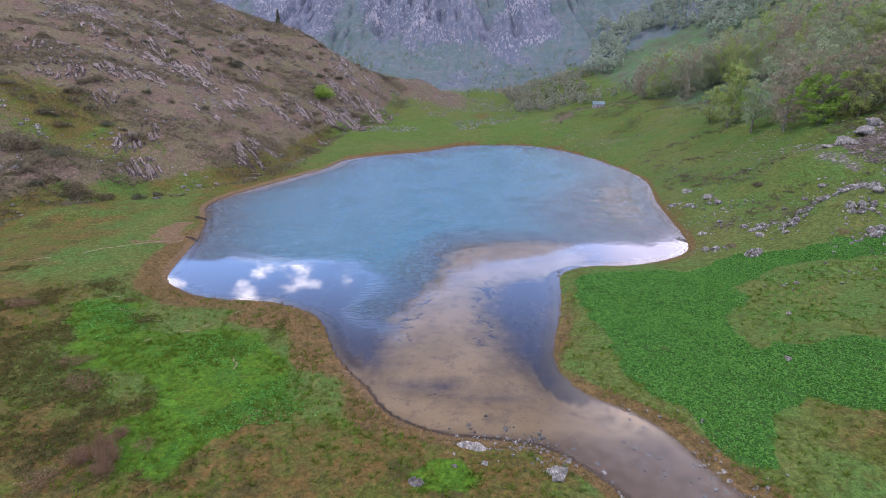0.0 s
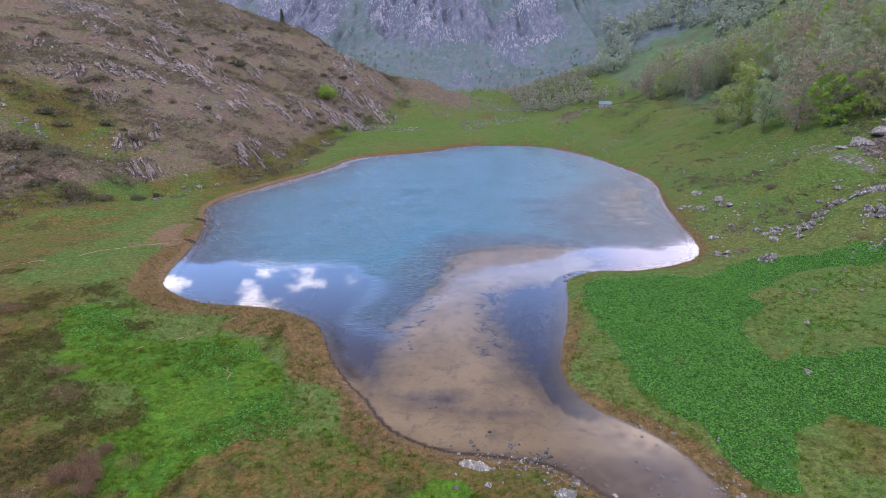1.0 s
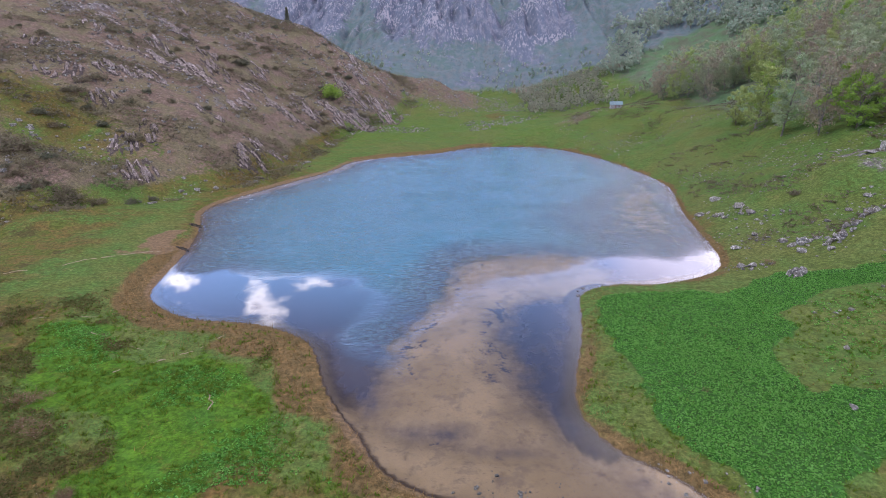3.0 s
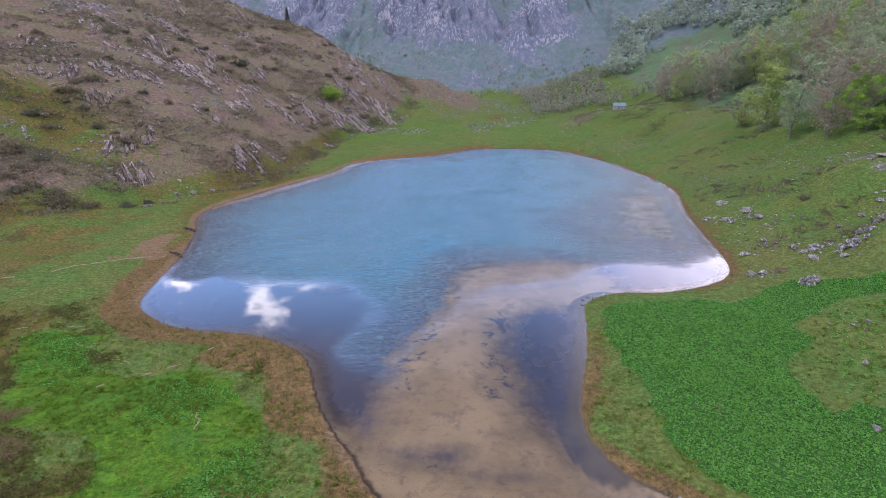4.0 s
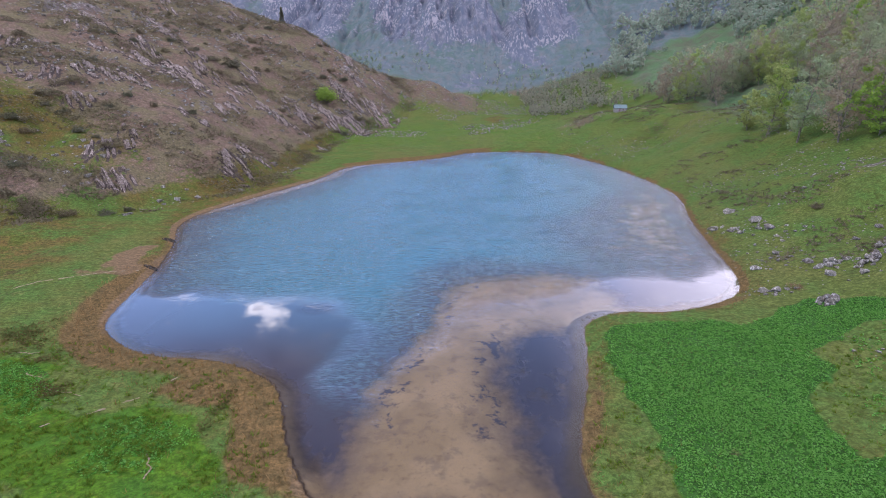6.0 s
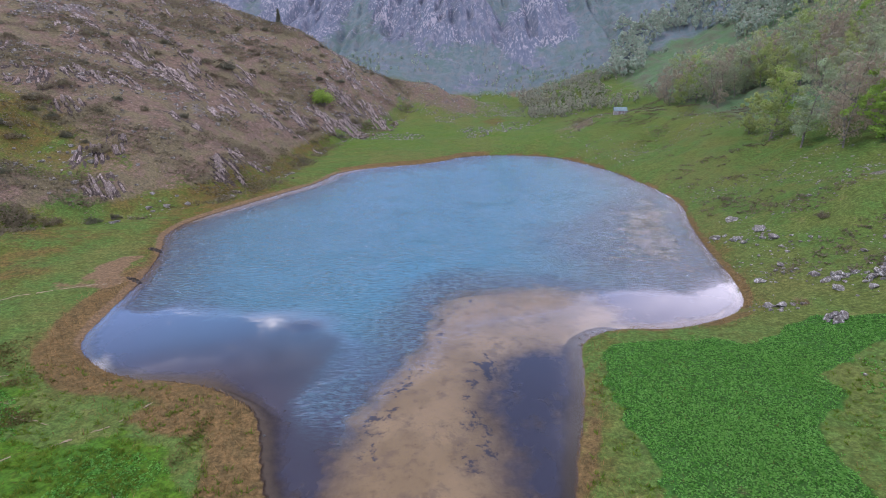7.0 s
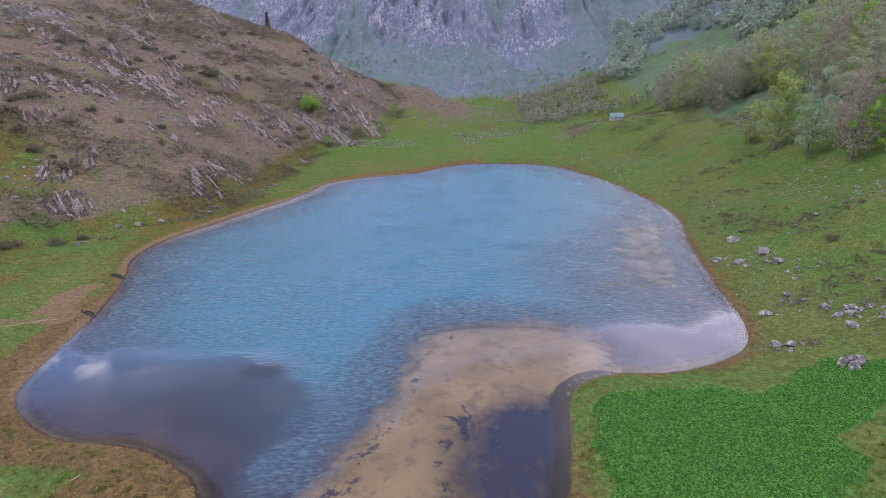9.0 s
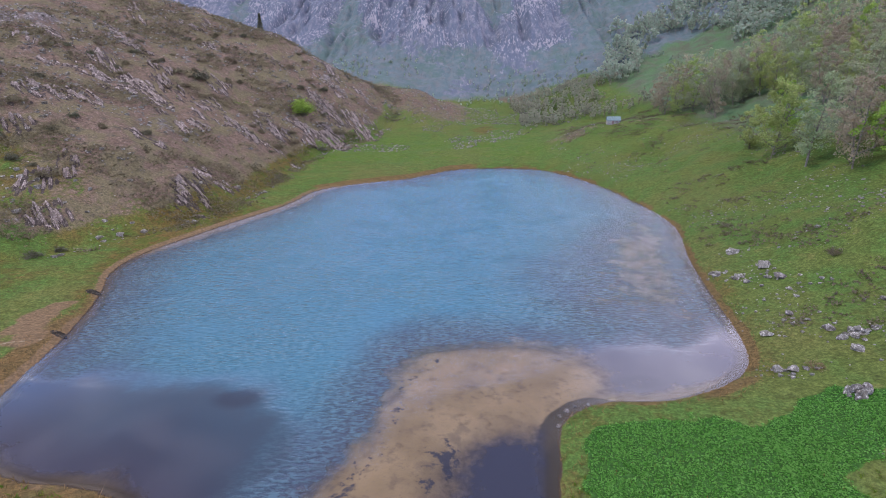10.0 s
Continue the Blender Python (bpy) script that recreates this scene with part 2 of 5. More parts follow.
def water_material():
    k = Nodes("lake_water")
    mottle = k.math("ADD", k.math("MULTIPLY", k.math("SUBTRACT", k.noise(0.22, 7, 0.7), 0.5), 2.2), k.math("MULTIPLY", k.math("SUBTRACT", k.noise(0.8, 5, 0.7, stretch=(1.0, 0.7, 1.0)), 0.5), 0.8))
    depth = k.math("MULTIPLY", k.attr("depth"), k.math("ADD", 1.0, mottle))
    deep = k.band(depth, 0.10, 1.5)
    # teal grows with wind, painting in the sky that ripples reflect
    body = k.mix(k.math("MULTIPLY", k.band(k.attr("depth"), 0.8, 6.4), k.math("ADD", 0.3, k.math("MULTIPLY", k.attr("wind"), 0.7))), (0.030, 0.031, 0.044), (0.026, 0.094, 0.130))
    swell = k.noise(0.09, 4, 0.6)
    chop = k.noise(2.1, 4, 0.62, stretch=(0.6, 1.4, 1.0), twist=0.4)
    wavelet = k.noise(0.7, 3, 0.6, stretch=(0.6, 1.4, 1.0))
    ripple = k.math("ADD", chop, k.math("MULTIPLY", wavelet, 1.2))
    gusts = k.math("MULTIPLY", k.attr("wind"), k.band(swell, 0.32, 0.62, 0.55, 1.0))
    # pale ripple faces painted into the body colour as reflected sky
    body = k.mix(k.band(chop, 0.40, 0.62, 0.0, k.math("MULTIPLY", gusts, 0.5)), body, (0.085, 0.178, 0.205))
    body = k.mix(k.band(k.attr("weed_bed"), 0.25, 0.8, 0.0, 0.65), body, (0.018, 0.022, 0.034))
    n = k.n.new("ShaderNodeBump")
    k.l.new(ripple, n.inputs["Height"])
    k.l.new(k.math("MULTIPLY", gusts, 0.5), n.inputs["Strength"])
    n.inputs["Distance"].default_value = 0.45
    clear = k.shader("ShaderNodeBsdfTransparent", Color=(0.80, 0.86, 0.90))
    murk = k.shader("ShaderNodeBsdfDiffuse", Color=body)
    under = k.blend(deep, clear, murk)
    f = k.n.new("ShaderNodeFresnel")
    f.inputs["IOR"].default_value = 1.33
    k.l.new(n.outputs["Normal"], f.inputs["Normal"])
    gloss = k.shader("ShaderNodeBsdfGlossy", Roughness=k.band(gusts, 0.0, 0.9, 0.0, 0.20), Color=(1.0, 1.0, 1.0), Normal=n.outputs["Normal"])
    return k.done(k.blend(f.outputs["Fac"], under, gloss))


def leaf_material(name, a, b, c):
    k = Nodes(name)
    r = k.random()
    col = k.mix(k.band(r, 0.0, 0.6), a, b)
    col = k.mix(k.band(r, 0.6, 1.0), col, c)
    col = k.mix(k.math("MULTIPLY", k.random(False), 0.35), col, (c[0] * 1.2, c[1] * 0.9, c[2]))
    d = k.principled(col, 0.8, None, 0.06)
    t = k.shader("ShaderNodeBsdfTranslucent", Color=col)
    return k.done(k.blend(0.5, d, t))


def bark_material(name="grey_bark", a=(0.10, 0.085, 0.075), b=(0.20, 0.175, 0.155)):
    k = Nodes(name)
    s = k.noise(6.0, 4, 0.6, stretch=(1, 1, 0.2))
    return k.done(k.principled(k.mix(k.band(s, 0.35, 0.65), a, b), 0.9, k.bump(s, 0.5, 0.05), 0.15))


def stone_material(name="limestone", dark=(0.185, 0.176, 0.155), light=(0.48, 0.465, 0.425)):
    k = Nodes(name)
    big, fine = k.noise(2.6, 5, 0.7), k.noise(6.0, 5, 0.7)
    col = k.mix(k.band(big, 0.40, 0.60), dark, light)
    col = k.mix(k.band(fine, 0.52, 0.7, 0.0, 0.75), col, (0.085, 0.08, 0.065))
    col = k.mix(k.band(k.random(), 0.3, 0.75, 0.6, 0.0), col, dark)
    # shade of cracks and of clefts between ribs put into the colour
    crack = k.noise(9.0, 4, 0.75, stretch=(1.3, 0.9, 0.4))
    col = k.mix(k.band(crack, 0.42, 0.54, 0.75, 0.0), col, (dark[0] * 0.4, dark[1] * 0.4, dark[2] * 0.4))
    rib = k.noise(2.0, 5, 0.75, stretch=(1.4, 0.8, 0.25), twist=0.7)
    col = k.mix(k.band(rib, 0.44, 0.58, 0.9, 0.0), col, (dark[0] * 0.55, dark[1] * 0.55, dark[2] * 0.55))
    return k.done(k.principled(col, 0.92, k.bump(k.math("ADD", big, fine), 0.8, 0.12), 0.2))

# ---- shape of the land ----
EAST_SHORE = [(60, -1), (44, 8), (32, 18), (24.5, 26), (19.9, 31.1), (18.6, 35.4), (17.1, 38.6), (15.1, 40.5), (13.0, 42.0), (11.4, 44.8),
              (10.9, 48.4), (11.9, 53.2), (13.7, 58.8), (15.6, 67.5), (16.1, 72.3), (20.7, 76.2), (27.1, 75.8), (33.4, 78.0), (38.9, 81.8),
              (41.6, 89.0), (44.0, 104), (47.5, 121), (52.3, 136), (52.5, 151), (50.3, 163), (48.8, 175), (42.9, 192), (35.5, 206)]
WEST_SHORE = [(20.7, 209.5), (5.7, 207.5), (-4.5, 193), (-17.8, 186.5), (-32.3, 177.5), (-34.0, 161), (-42, 144), (-50.4, 124), (-50.8, 113),
              (-46.2, 104), (-42.2, 90), (-40.6, 80), (-39.2, 72.2), (-36.5, 68.8), (-32.0, 65.6), (-27.7, 64.3), (-24.0, 64.2),
              (-21.0, 63.4), (-18.0, 61.8), (-15.0, 59.7), (-13.3, 56.2), (-11.5, 51.0), (-9.0, 46.5), (-7.0, 43.5), (-6.0, 41.3),
              (-4.4, 39.2), (-1.2, 37.3), (0.8, 36.7), (4.2, 36.2), (7.6, 35.5), (9.5, 33.9), (11.1, 32.1), (12.3, 30.1), (16, 24), (25, 13), (38, 3), (54, -8)]
WEST_HILL = [(-110, 78), (-80, 96), (-64, 122), (-52, 140), (-45, 158), (-46, 190), (-43, 215), (-33, 240), (-22, 268), (-20, 296),
             (-38, 322), (-70, 352), (-120, 385), (-220, 420), (-420, 430), (-460, 200), (-300, 70), (-170, 62)]


def chaikin(pts, rounds=2):
    p = np.array(pts, float)
    for _ in range(rounds):
        q = np.roll(p, -1, axis=0)
        p = np.stack([0.75 * p + 0.25 * q, 0.25 * p + 0.75 * q], 1).reshape(-1, 2)
    return p


def outside(x, y, ring):
    """Distance to a closed ring, positive outside it."""
    flat_x, flat_y = np.ravel(x)[:, None], np.ravel(y)[:, None]
    ends = np.roll(ring, -1, axis=0)
    ax, ay = ring[:, 0][None], ring[:, 1][None]
    bx, by = ends[:, 0][None], ends[:, 1][None]
    ux, uy = bx - ax, by - ay
    length = ux * ux + uy * uy + 1e-9
    signed = np.empty(len(flat_x))
    for n in range(0, len(flat_x), 4096):
        px, py = flat_x[n:n + 4096], flat_y[n:n + 4096]
        k = np.clip(((px - ax) * ux + (py - ay) * uy) / length, 0, 1)
        best = ((px - ax - k * ux) ** 2 + (py - ay - k * uy) ** 2).min(1)
        crossed = ((ay > py) != (by > py)) & (px < ux * (py - ay) / (uy + 1e-12) + ax)
        signed[n:n + 4096] = np.sqrt(best) * np.where(crossed.sum(1) % 2, -1, 1)
    return signed.reshape(np.shape(x))


LAKE = chaikin(EAST_SHORE + WEST_SHORE)
HILL = chaikin(WEST_HILL)
TABLE = np.random.RandomState(7).rand(256, 256)


def value_noise(x, y):
    i, j = np.floor(x).astype(int), np.floor(y).astype(int)
    u, v = x - i, y - j
    u, v = u * u * (3 - 2 * u), v * v * (3 - 2 * v)
    a, b = TABLE[i & 255, j & 255], TABLE[(i + 1) & 255, j & 255]
    c, d = TABLE[i & 255, (j + 1) & 255], TABLE[(i + 1) & 255, (j + 1) & 255]
    return (a * (1 - u) + b * u) * (1 - v) + (c * (1 - u) + d * u) * v - 0.5


def fbm(x, y, size, octaves=4, keep=0.5):
    total, amp = 0.0, 1.0
    for n in range(octaves):
        total = total + amp * value_noise(x / size + 17.3 * n, y / size + 5.1 * n)
        size, amp = size / 2.03, amp * keep
    return total


def ramp(v, lo, hi):
    k = np.clip((v - lo) / (hi - lo), 0, 1)
    return k * k * (3 - 2 * k)


def soft(v, r):
    return 0.5 * (v + np.sqrt(v * v + r * r)) - 0.5 * r * np.exp(-np.abs(v) / r)


def spline_net(x, y, net, x0, y0, dx, dy):
    """A smooth cubic surface over a coarse net of heights."""
    u, v = np.clip((x - x0) / dx, 0, net.shape[1] - 1.001), np.clip((y - y0) / dy, 0, net.shape[0] - 1.001)
    i, j = np.floor(u).astype(int), np.floor(v).astype(int)
    u, v = u - i, v - j

    def weights(k):
        return ((1 - k) ** 3 / 6, (3 * k**3 - 6 * k**2 + 4) / 6, (-3 * k**3 + 3 * k**2 + 3 * k + 1) / 6, k**3 / 6)

    padded = np.pad(net, ((1, 2), (1, 2)), mode="edge")
    total = 0.0
    for a, wv in enumerate(weights(v)):
        for b, wu in enumerate(weights(u)):
            total = total + wv * wu * padded[j + a, i + b]
    return total


def west_rise(x, y):
    s = soft(-outside(x, y, HILL), 4.0)
    return 66 * (1 - np.exp(-s * 0.8 / 66))

NET = np.array([
    [21, 18, 13, 6, 5, 11, 19, 25, 30],
    [14, 12, 9, 3, -1, 3, 19, 35, 48],
    [9, 3, 0, 3, -3, 2, 24, 45, 64],
    [9, -3, -11, 3, 1, 2, 22, 51, 75],
    [13, 8, 4, 0, 1, 6, 17, 46, 77],
    [20, 17, 13, 9, 2, 8, 21, 44, 77],
    [27, 27, 29, 27, 5, 9, 33, 47, 78],
    [39, 36, 34, 30, 20, 23, 40, 46, 82],
    [55, 47, 43, 54, 68, 70, 72, 69, 89],
    [79, 73, 73, 86, 98, 99, 99, 100, 108],
    [105, 106, 109, 111, 113, 118, 123, 130, 135]], float)

RUMEX_BED = chaikin([(19.3, 71), (27, 72.5), (34.6, 71), (43, 76), (51, 73), (66, 73), (62, 64), (47.7, 67.5), (38.5, 65.7), (31.4, 53), (31.8, 49.5),
                     (36, 48.4), (43, 47), (52, 46), (44, 36), (35.3, 36.9), (32, 38.6), (30.5, 41), (25, 37), (23.5, 31), (20.7, 37.4), (18.4, 42.3), (17.9, 47.3), (18.9, 53.2), (15.9, 60)], 1)
FRESH_MEADOW = chaikin([(-46.4, 60), (-43, 62.4), (-36.6, 60.6), (-30, 54), (-23.3, 57.8), (-18.2, 53.7), (-11.6, 43.6), (-6.7, 38.1), (-10.4, 37.7), (-16.6, 37),
                        (-20.4, 32), (-23.6, 32.3), (-26, 38.6), (-36, 46.8)], 1)
BAR = chaikin([(5.5, 88), (14, 86), (21, 83.5), (20.5, 79), (17, 74.5), (15.2, 73), (11, 73.2), (7.6, 71.5), (5.0, 65), (4.0, 58), (4.2, 52), (5.4, 46.5), (8.6, 41.8),
               (14, 38.6), (17.5, 35), (19.5, 31), (40, 8), (60, -10), (8, 30), (-7, 40), (-9.0, 45.2), (-6.6, 47.2), (-4.9, 50), (-4.9, 55), (-3.6, 61), (-0.6, 68.5), (1.2, 76), (2.2, 83)], 2)
CALM = chaikin([(-62, 92), (-43, 84.5), (-30, 80), (-20, 76.5), (-13, 73.5), (-9.5, 68), (-7.5, 60), (-5.5, 53), (-5.2, 57), (-3.6, 63), (-0.6, 67), (3, 72), (9, 76.5), (15, 80), (21, 82.5), (28, 85), (36, 88), (44, 92), (60, 110), (70, 60), (80, -20), (-70, -20)], 1)
FAR_SHALLOWS = chaikin([(26, 124), (48, 146), (52, 128), (44, 104), (39, 96), (23, 88), (16, 91)], 2)


LOW_CRAGS = [(-51.5, 149.5, 11, 8), (-76.5, 136.0, 6.1, 8.4), (-71.0, 129.1, 7.2, 7.1), (-72.6, 124.2, 4.2, 3), (-99.4, 154.8, 9, 7.3), (-88.5, 149.3, 9, 4.2), (-105.1, 155.3, 8, 5), (-114.0, 167.2, 9, 5)]
HIGH_CRAGS = [(-88.2, 191.2, 13, 20), (-85.6, 196.9, 8.5, 18), (-83.0, 209.0, 9, 16), (-100.0, 219.9, 7.2, 12), (-100.6, 204.4, 10, 9), (-92.6, 164.3, 9, 9), (-88.3, 172.8, 5.7, 9),
              (-60.5, 203.3, 7, 14), (-71.4, 205.4, 5, 10), (-67.2, 189.4, 6, 8), (-66.5, 263.3, 5.4, 7), (-95.0, 267.2, 14, 5)]
SPUR_CRAGS = [(-53.3, 214.6, 10.9, 10), (-46.7, 228.5, 11.5, 12), (-38.8, 233.0, 12.9, 13), (-30.7, 255.5, 15.3, 13), (-44.3, 251.6, 12, 13)]
CRAGS = LOW_CRAGS + HIGH_CRAGS + SPUR_CRAGS


def knoll(x, y, cx, cy, height, rx, ry):
    return height * np.exp(-(((x - cx) / rx) ** 2) - ((y - cy) / ry) ** 2)


def land(x, y, parts=False):
    """Height of the ground; with parts also what covers it."""
    d = outside(x, y, LAKE)
    west = west_rise(x, y)
    s = 1 - np.exp(-np.maximum(d, 0) / 9)
    far = ramp(y, 385, 430)
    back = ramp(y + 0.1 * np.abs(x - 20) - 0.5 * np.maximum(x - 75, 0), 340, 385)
    z = spline_net(x, y, NET, -220, -60, 55, 66) + west
    z = z + 0.45 * np.maximum(np.abs(x) - 220, 0) ** 0.92 + 0.4 * np.maximum(y - 600, 0) ** 0.9 + 0.3 * np.maximum(-60 - y, 0) ** 0.9
    z = z + knoll(x, y, 62, 224, 4.5, 16, 14) + knoll(x, y, 70, 108, 4, 8, 9) + knoll(x, y, 66, 192, -4, 10, 10) + knoll(x, y, 62, 84, 2.5, 8, 6) + knoll(x, y, -74, 106, 3.2, 12, 12) + knoll(x, y, -12, 304, 8, 15, 24) + knoll(x, y, -53, 153, 4.2, 8, 7)
    z = z + knoll(x, y, -30, 312, 8, 12, 15) + knoll(x, y, -10, 313, 4, 10, 15) + knoll(x, y, 9, 315, 5, 11, 13) + knoll(x, y, 62, 316, 5, 14, 18)
    hill = ramp(west, 1.5, 9)
    crags = np.maximum.reduce([knoll(x, y, a, b, 0.95, 0.5 * w, 0.5 * e) for a, b, w, e in CRAGS])
    rough = fbm(x, y, 22, 5, 0.55)
    band = fbm(x + 0.5 * y, (y - 0.5 * x) * 0.5, 15, 4, 0.6)
    rock = hill * np.clip(np.maximum(0.5 * crags + 0.45 * band, 1.0 * band), 0, 1)
    ribs = np.abs(fbm(x * 1.0, y * 0.45, 5.0, 4, 0.6)) * 2
    z = z + hill * (3.0 * rough + 1.3 * fbm(x + 0.4 * y, y * 0.6, 7, 4)) + rock * (1.8 * (0.5 - ribs) + 0.8)
    # the headwall: ribs of limestone over scree
    wall = fbm(x, y * 0.35, 38, 5, 0.55)
    rib = np.abs(fbm(x + 200, z * 0.15 + y * 0.12, 17, 4, 0.55))
    far_rock = back * ramp(x, 105, 70) * np.clip(-0.25 + 2.0 * wall + 0.75 * ramp(z, 34, 52), 0, 1)
    z = z + far * (9 * wall + 17 * (0.25 - rib) * ramp(z, 30, 50) + 1.6 * fbm(x, y * 0.3 + z * 0.3, 7, 3))
    z = z + ramp(y, 315, 345) * (1 - far) * (4.5 * fbm(x, y, 26, 4) + 2.0 * np.abs(fbm(x, y, 11, 3)))
    side = ramp(x, 60, 110) * ramp(y, 40, 90) * (1 - far)
    z = z + side * 2.6 * fbm(x, y, 34, 4) + ramp(x, 48, 60) * ramp(d, 3, 12) * (1 - far) * 2.0 * fbm(x * 0.5 + y * 0.25, y * 0.9 - x * 0.6, 9, 4) + ramp(d, 2, 30) * 1.1 * fbm(x + 90, y, 14, 4) * (1 - 0.6 * hill)
    z = z + ramp(d, 0.5, 8) * (0.22 * fbm(x, y, 4.0, 3) + 0.10 * fbm(x, y, 1.3, 2))
    above = soft(s * z - 0.03 * d, 0.6) + 0.03 * d + 0.14 * np.minimum(np.abs(d), 1.8)
    beach = ramp(y, 118, 132) * ramp(x, -22, -30) * ramp(y, 200, 185)
    bar = outside(x, y, BAR) + 2.4 * fbm(x, y, 9, 5, 0.6) - 0.6 - knoll(x, y, 13, 80, 3.5, 7, 5)
    far_bar = ramp(-outside(x, y, FAR_SHALLOWS) + 6 * fbm(x, y, 16, 4), -24, 13) * ramp(-d, 1, 6)
    shelf = np.maximum(ramp(bar, 4.0, -1.0), 0.72 * far_bar)
    shelf = np.maximum(shelf, 0.85 * ramp(-d, 4.5, 1.5) * beach)
    pool = ramp(x, 4, 7) * ramp(y, 36, 42) * ramp(y, 84, 76)
    drop = 0.15 + 0.105 * np.maximum(bar + 2.8, 0) + 0.035 * np.maximum(bar, 0) ** 2 + knoll(x, y, -1.2, 44.4, 0.8, 3.4, 1.3) + knoll(x, y, 4.8, 42.2, 0.6, 3.2, 1.0)
    depth = np.minimum(0.55 * np.maximum(-d - 0.5, 0) ** 0.85, 7) * (1 - 0.88 * far_bar)
    depth = np.minimum(depth, drop)
    depth = np.where(pool > 0, np.minimum(depth, 0.62 * pool + 9 * (1 - pool)), depth)
    depth = depth * ramp(-d, 0.4, 2.0) * (1 + 0.25 * fbm(x, y, 7, 4)) + (0.10 + 0.45 * (1 - shelf)) * np.minimum(np.abs(d), 1.5)
    depth = depth * (1 - 0.65 * beach * ramp(-d, 6, 3))
    depth = np.maximum(depth, 0.55 * np.clip(-d, 0, 1.4) * ramp(x, 6, 9) * ramp(y, 38, 44) * ramp(y, 100, 84) * ramp(-d, 5, 2.5) * ramp(bar, -2.0, 0.5))
    z = np.where(d > 0, above, -depth)
    if not parts:
        return z
    reach = 0.8 + 1.4 * ramp(x, 25, 35) * ramp(y, 74, 82) + (3.6 + 2.2 * ramp(x, -11, -15)) * ramp(y, 118, 75) * (1 - 0.4 * ramp(x, 6, 12)) * (1 - 0.6 * ramp(x, -8, -2) * ramp(y, 48, 40) * ramp(x, 14, 10))
    sedge = ramp(d, reach, reach * 0.35) * (0.5 + 0.45 * ramp(y, 75, 40) + 0.3 * ramp(x, -10, -14) * ramp(y, 120, 60)) * (1 - 0.2 * ramp(x, 22, 30) * ramp(y, 76, 86)) * (1 + 0.9 * fbm(x, y, 7, 2)) * (1 - 0.15 * ramp(x, 6, 10))
    sedge = np.maximum.reduce([sedge, knoll(x, y, -20, 58, 1.1, 6, 3.2), 0.66 * ramp(d, 1.9 - 0.7 * ramp(y, 88, 110), 0.5) * ramp(x, 15, 22) * ramp(y, 70, 76) * (1 + 1.1 * fbm(x, y, 6, 3)), 0.85 * ramp(d, 5.0, 1.5) * ramp(y, 165, 185) * ramp(x, 22, 8) * (1 + fbm(x, y, 9, 3))])
    soil = ramp(d, 2.2, 0.4) * (0.35 * ramp(x, 12, 2) + 0.5 * fbm(x, y, 9, 2) + 0.4 * ramp(x, -20, -35) * ramp(y, 60, 75))
    soil = np.maximum(soil, (knoll(x, y, -46, 87, 0.62, 8, 3.2) + knoll(x, y, -48, 96, 0.6, 3, 9)) * (1 + 1.6 * fbm(x, y, 3.5, 3)))
    dry = 0.25 + 0.12 * ramp(x, -6, -16) * ramp(y, 120, 90) + 0.45 * ramp(x, -34, -48) * ramp(y, 100, 140) + 0.3 * ramp(x, -52, -62) * ramp(y, 120, 105) + 0.75 * ramp(y, 44, 30) * ramp(x, 12, 2) + 0.7 * ramp(x, -38, -48) * ramp(y, 75, 50) + 0.25 * ramp(d, 5, 2) + 0.3 * ramp(x, 24, 32) * ramp(y, 54, 44) - 0.35 * ramp(x, 40, 55) * ramp(y, 100, 130) + 0.45 * knoll(x, y, 19, 272, 1, 8, 16)
    bed = ramp(-outside(x, y, RUMEX_BED) - 2.6 * fbm(x, y, 5, 4, 0.6), -0.7, 0.9)
    fresh = np.maximum(ramp(-outside(x, y, FRESH_MEADOW) + 5.0 * fbm(x, y, 7, 4), -2.5, 4.5), bed)
    fresh = np.maximum.reduce([fresh, knoll(x, y, 0.5, 31.8, 1, 3.0, 2.2) + 0.8 * fbm(x, y, 2.2, 3) * knoll(x, y, 0.5, 31.8, 1, 4, 3), 0.45 * ramp(d, 3, 9) * ramp(y, 200, 212) * ramp(y, 285, 250) * ramp(x, 52, 36) * (1 - hill)])
    heath = np.maximum((ramp(west, 0.6, 5) * (0.85 + 0.3 * rough) - 0.24 * ramp(y - 6 * rough, 158, 138) - knoll(x, y, -100, 140, 0.3, 12, 10)), 0.6 * ramp(y, 245, 300) * (1 - ramp(x, 40, 70)) * (0.6 + 1.5 * rough) - 0.5 * knoll(x, y, 22, 300, 1, 14, 60))
    heath = np.maximum.reduce([heath, 0.5 * knoll(x, y, 52, 226, 1, 15, 12) * (1 + 1.5 * fbm(x, y, 6, 4)), knoll(x, y, -10, 306, 1.0, 30, 24)])
    wood = ramp(x, 70, 100) * ramp(y, 130, 175) * 0.75
    stony = np.clip(0.6 * ramp(x, 60, 72) * ramp(y, 125, 108) * ramp(y, 70, 90) * (0.35 + 1.6 * fbm(x, y, 9, 4)), 0, 1)
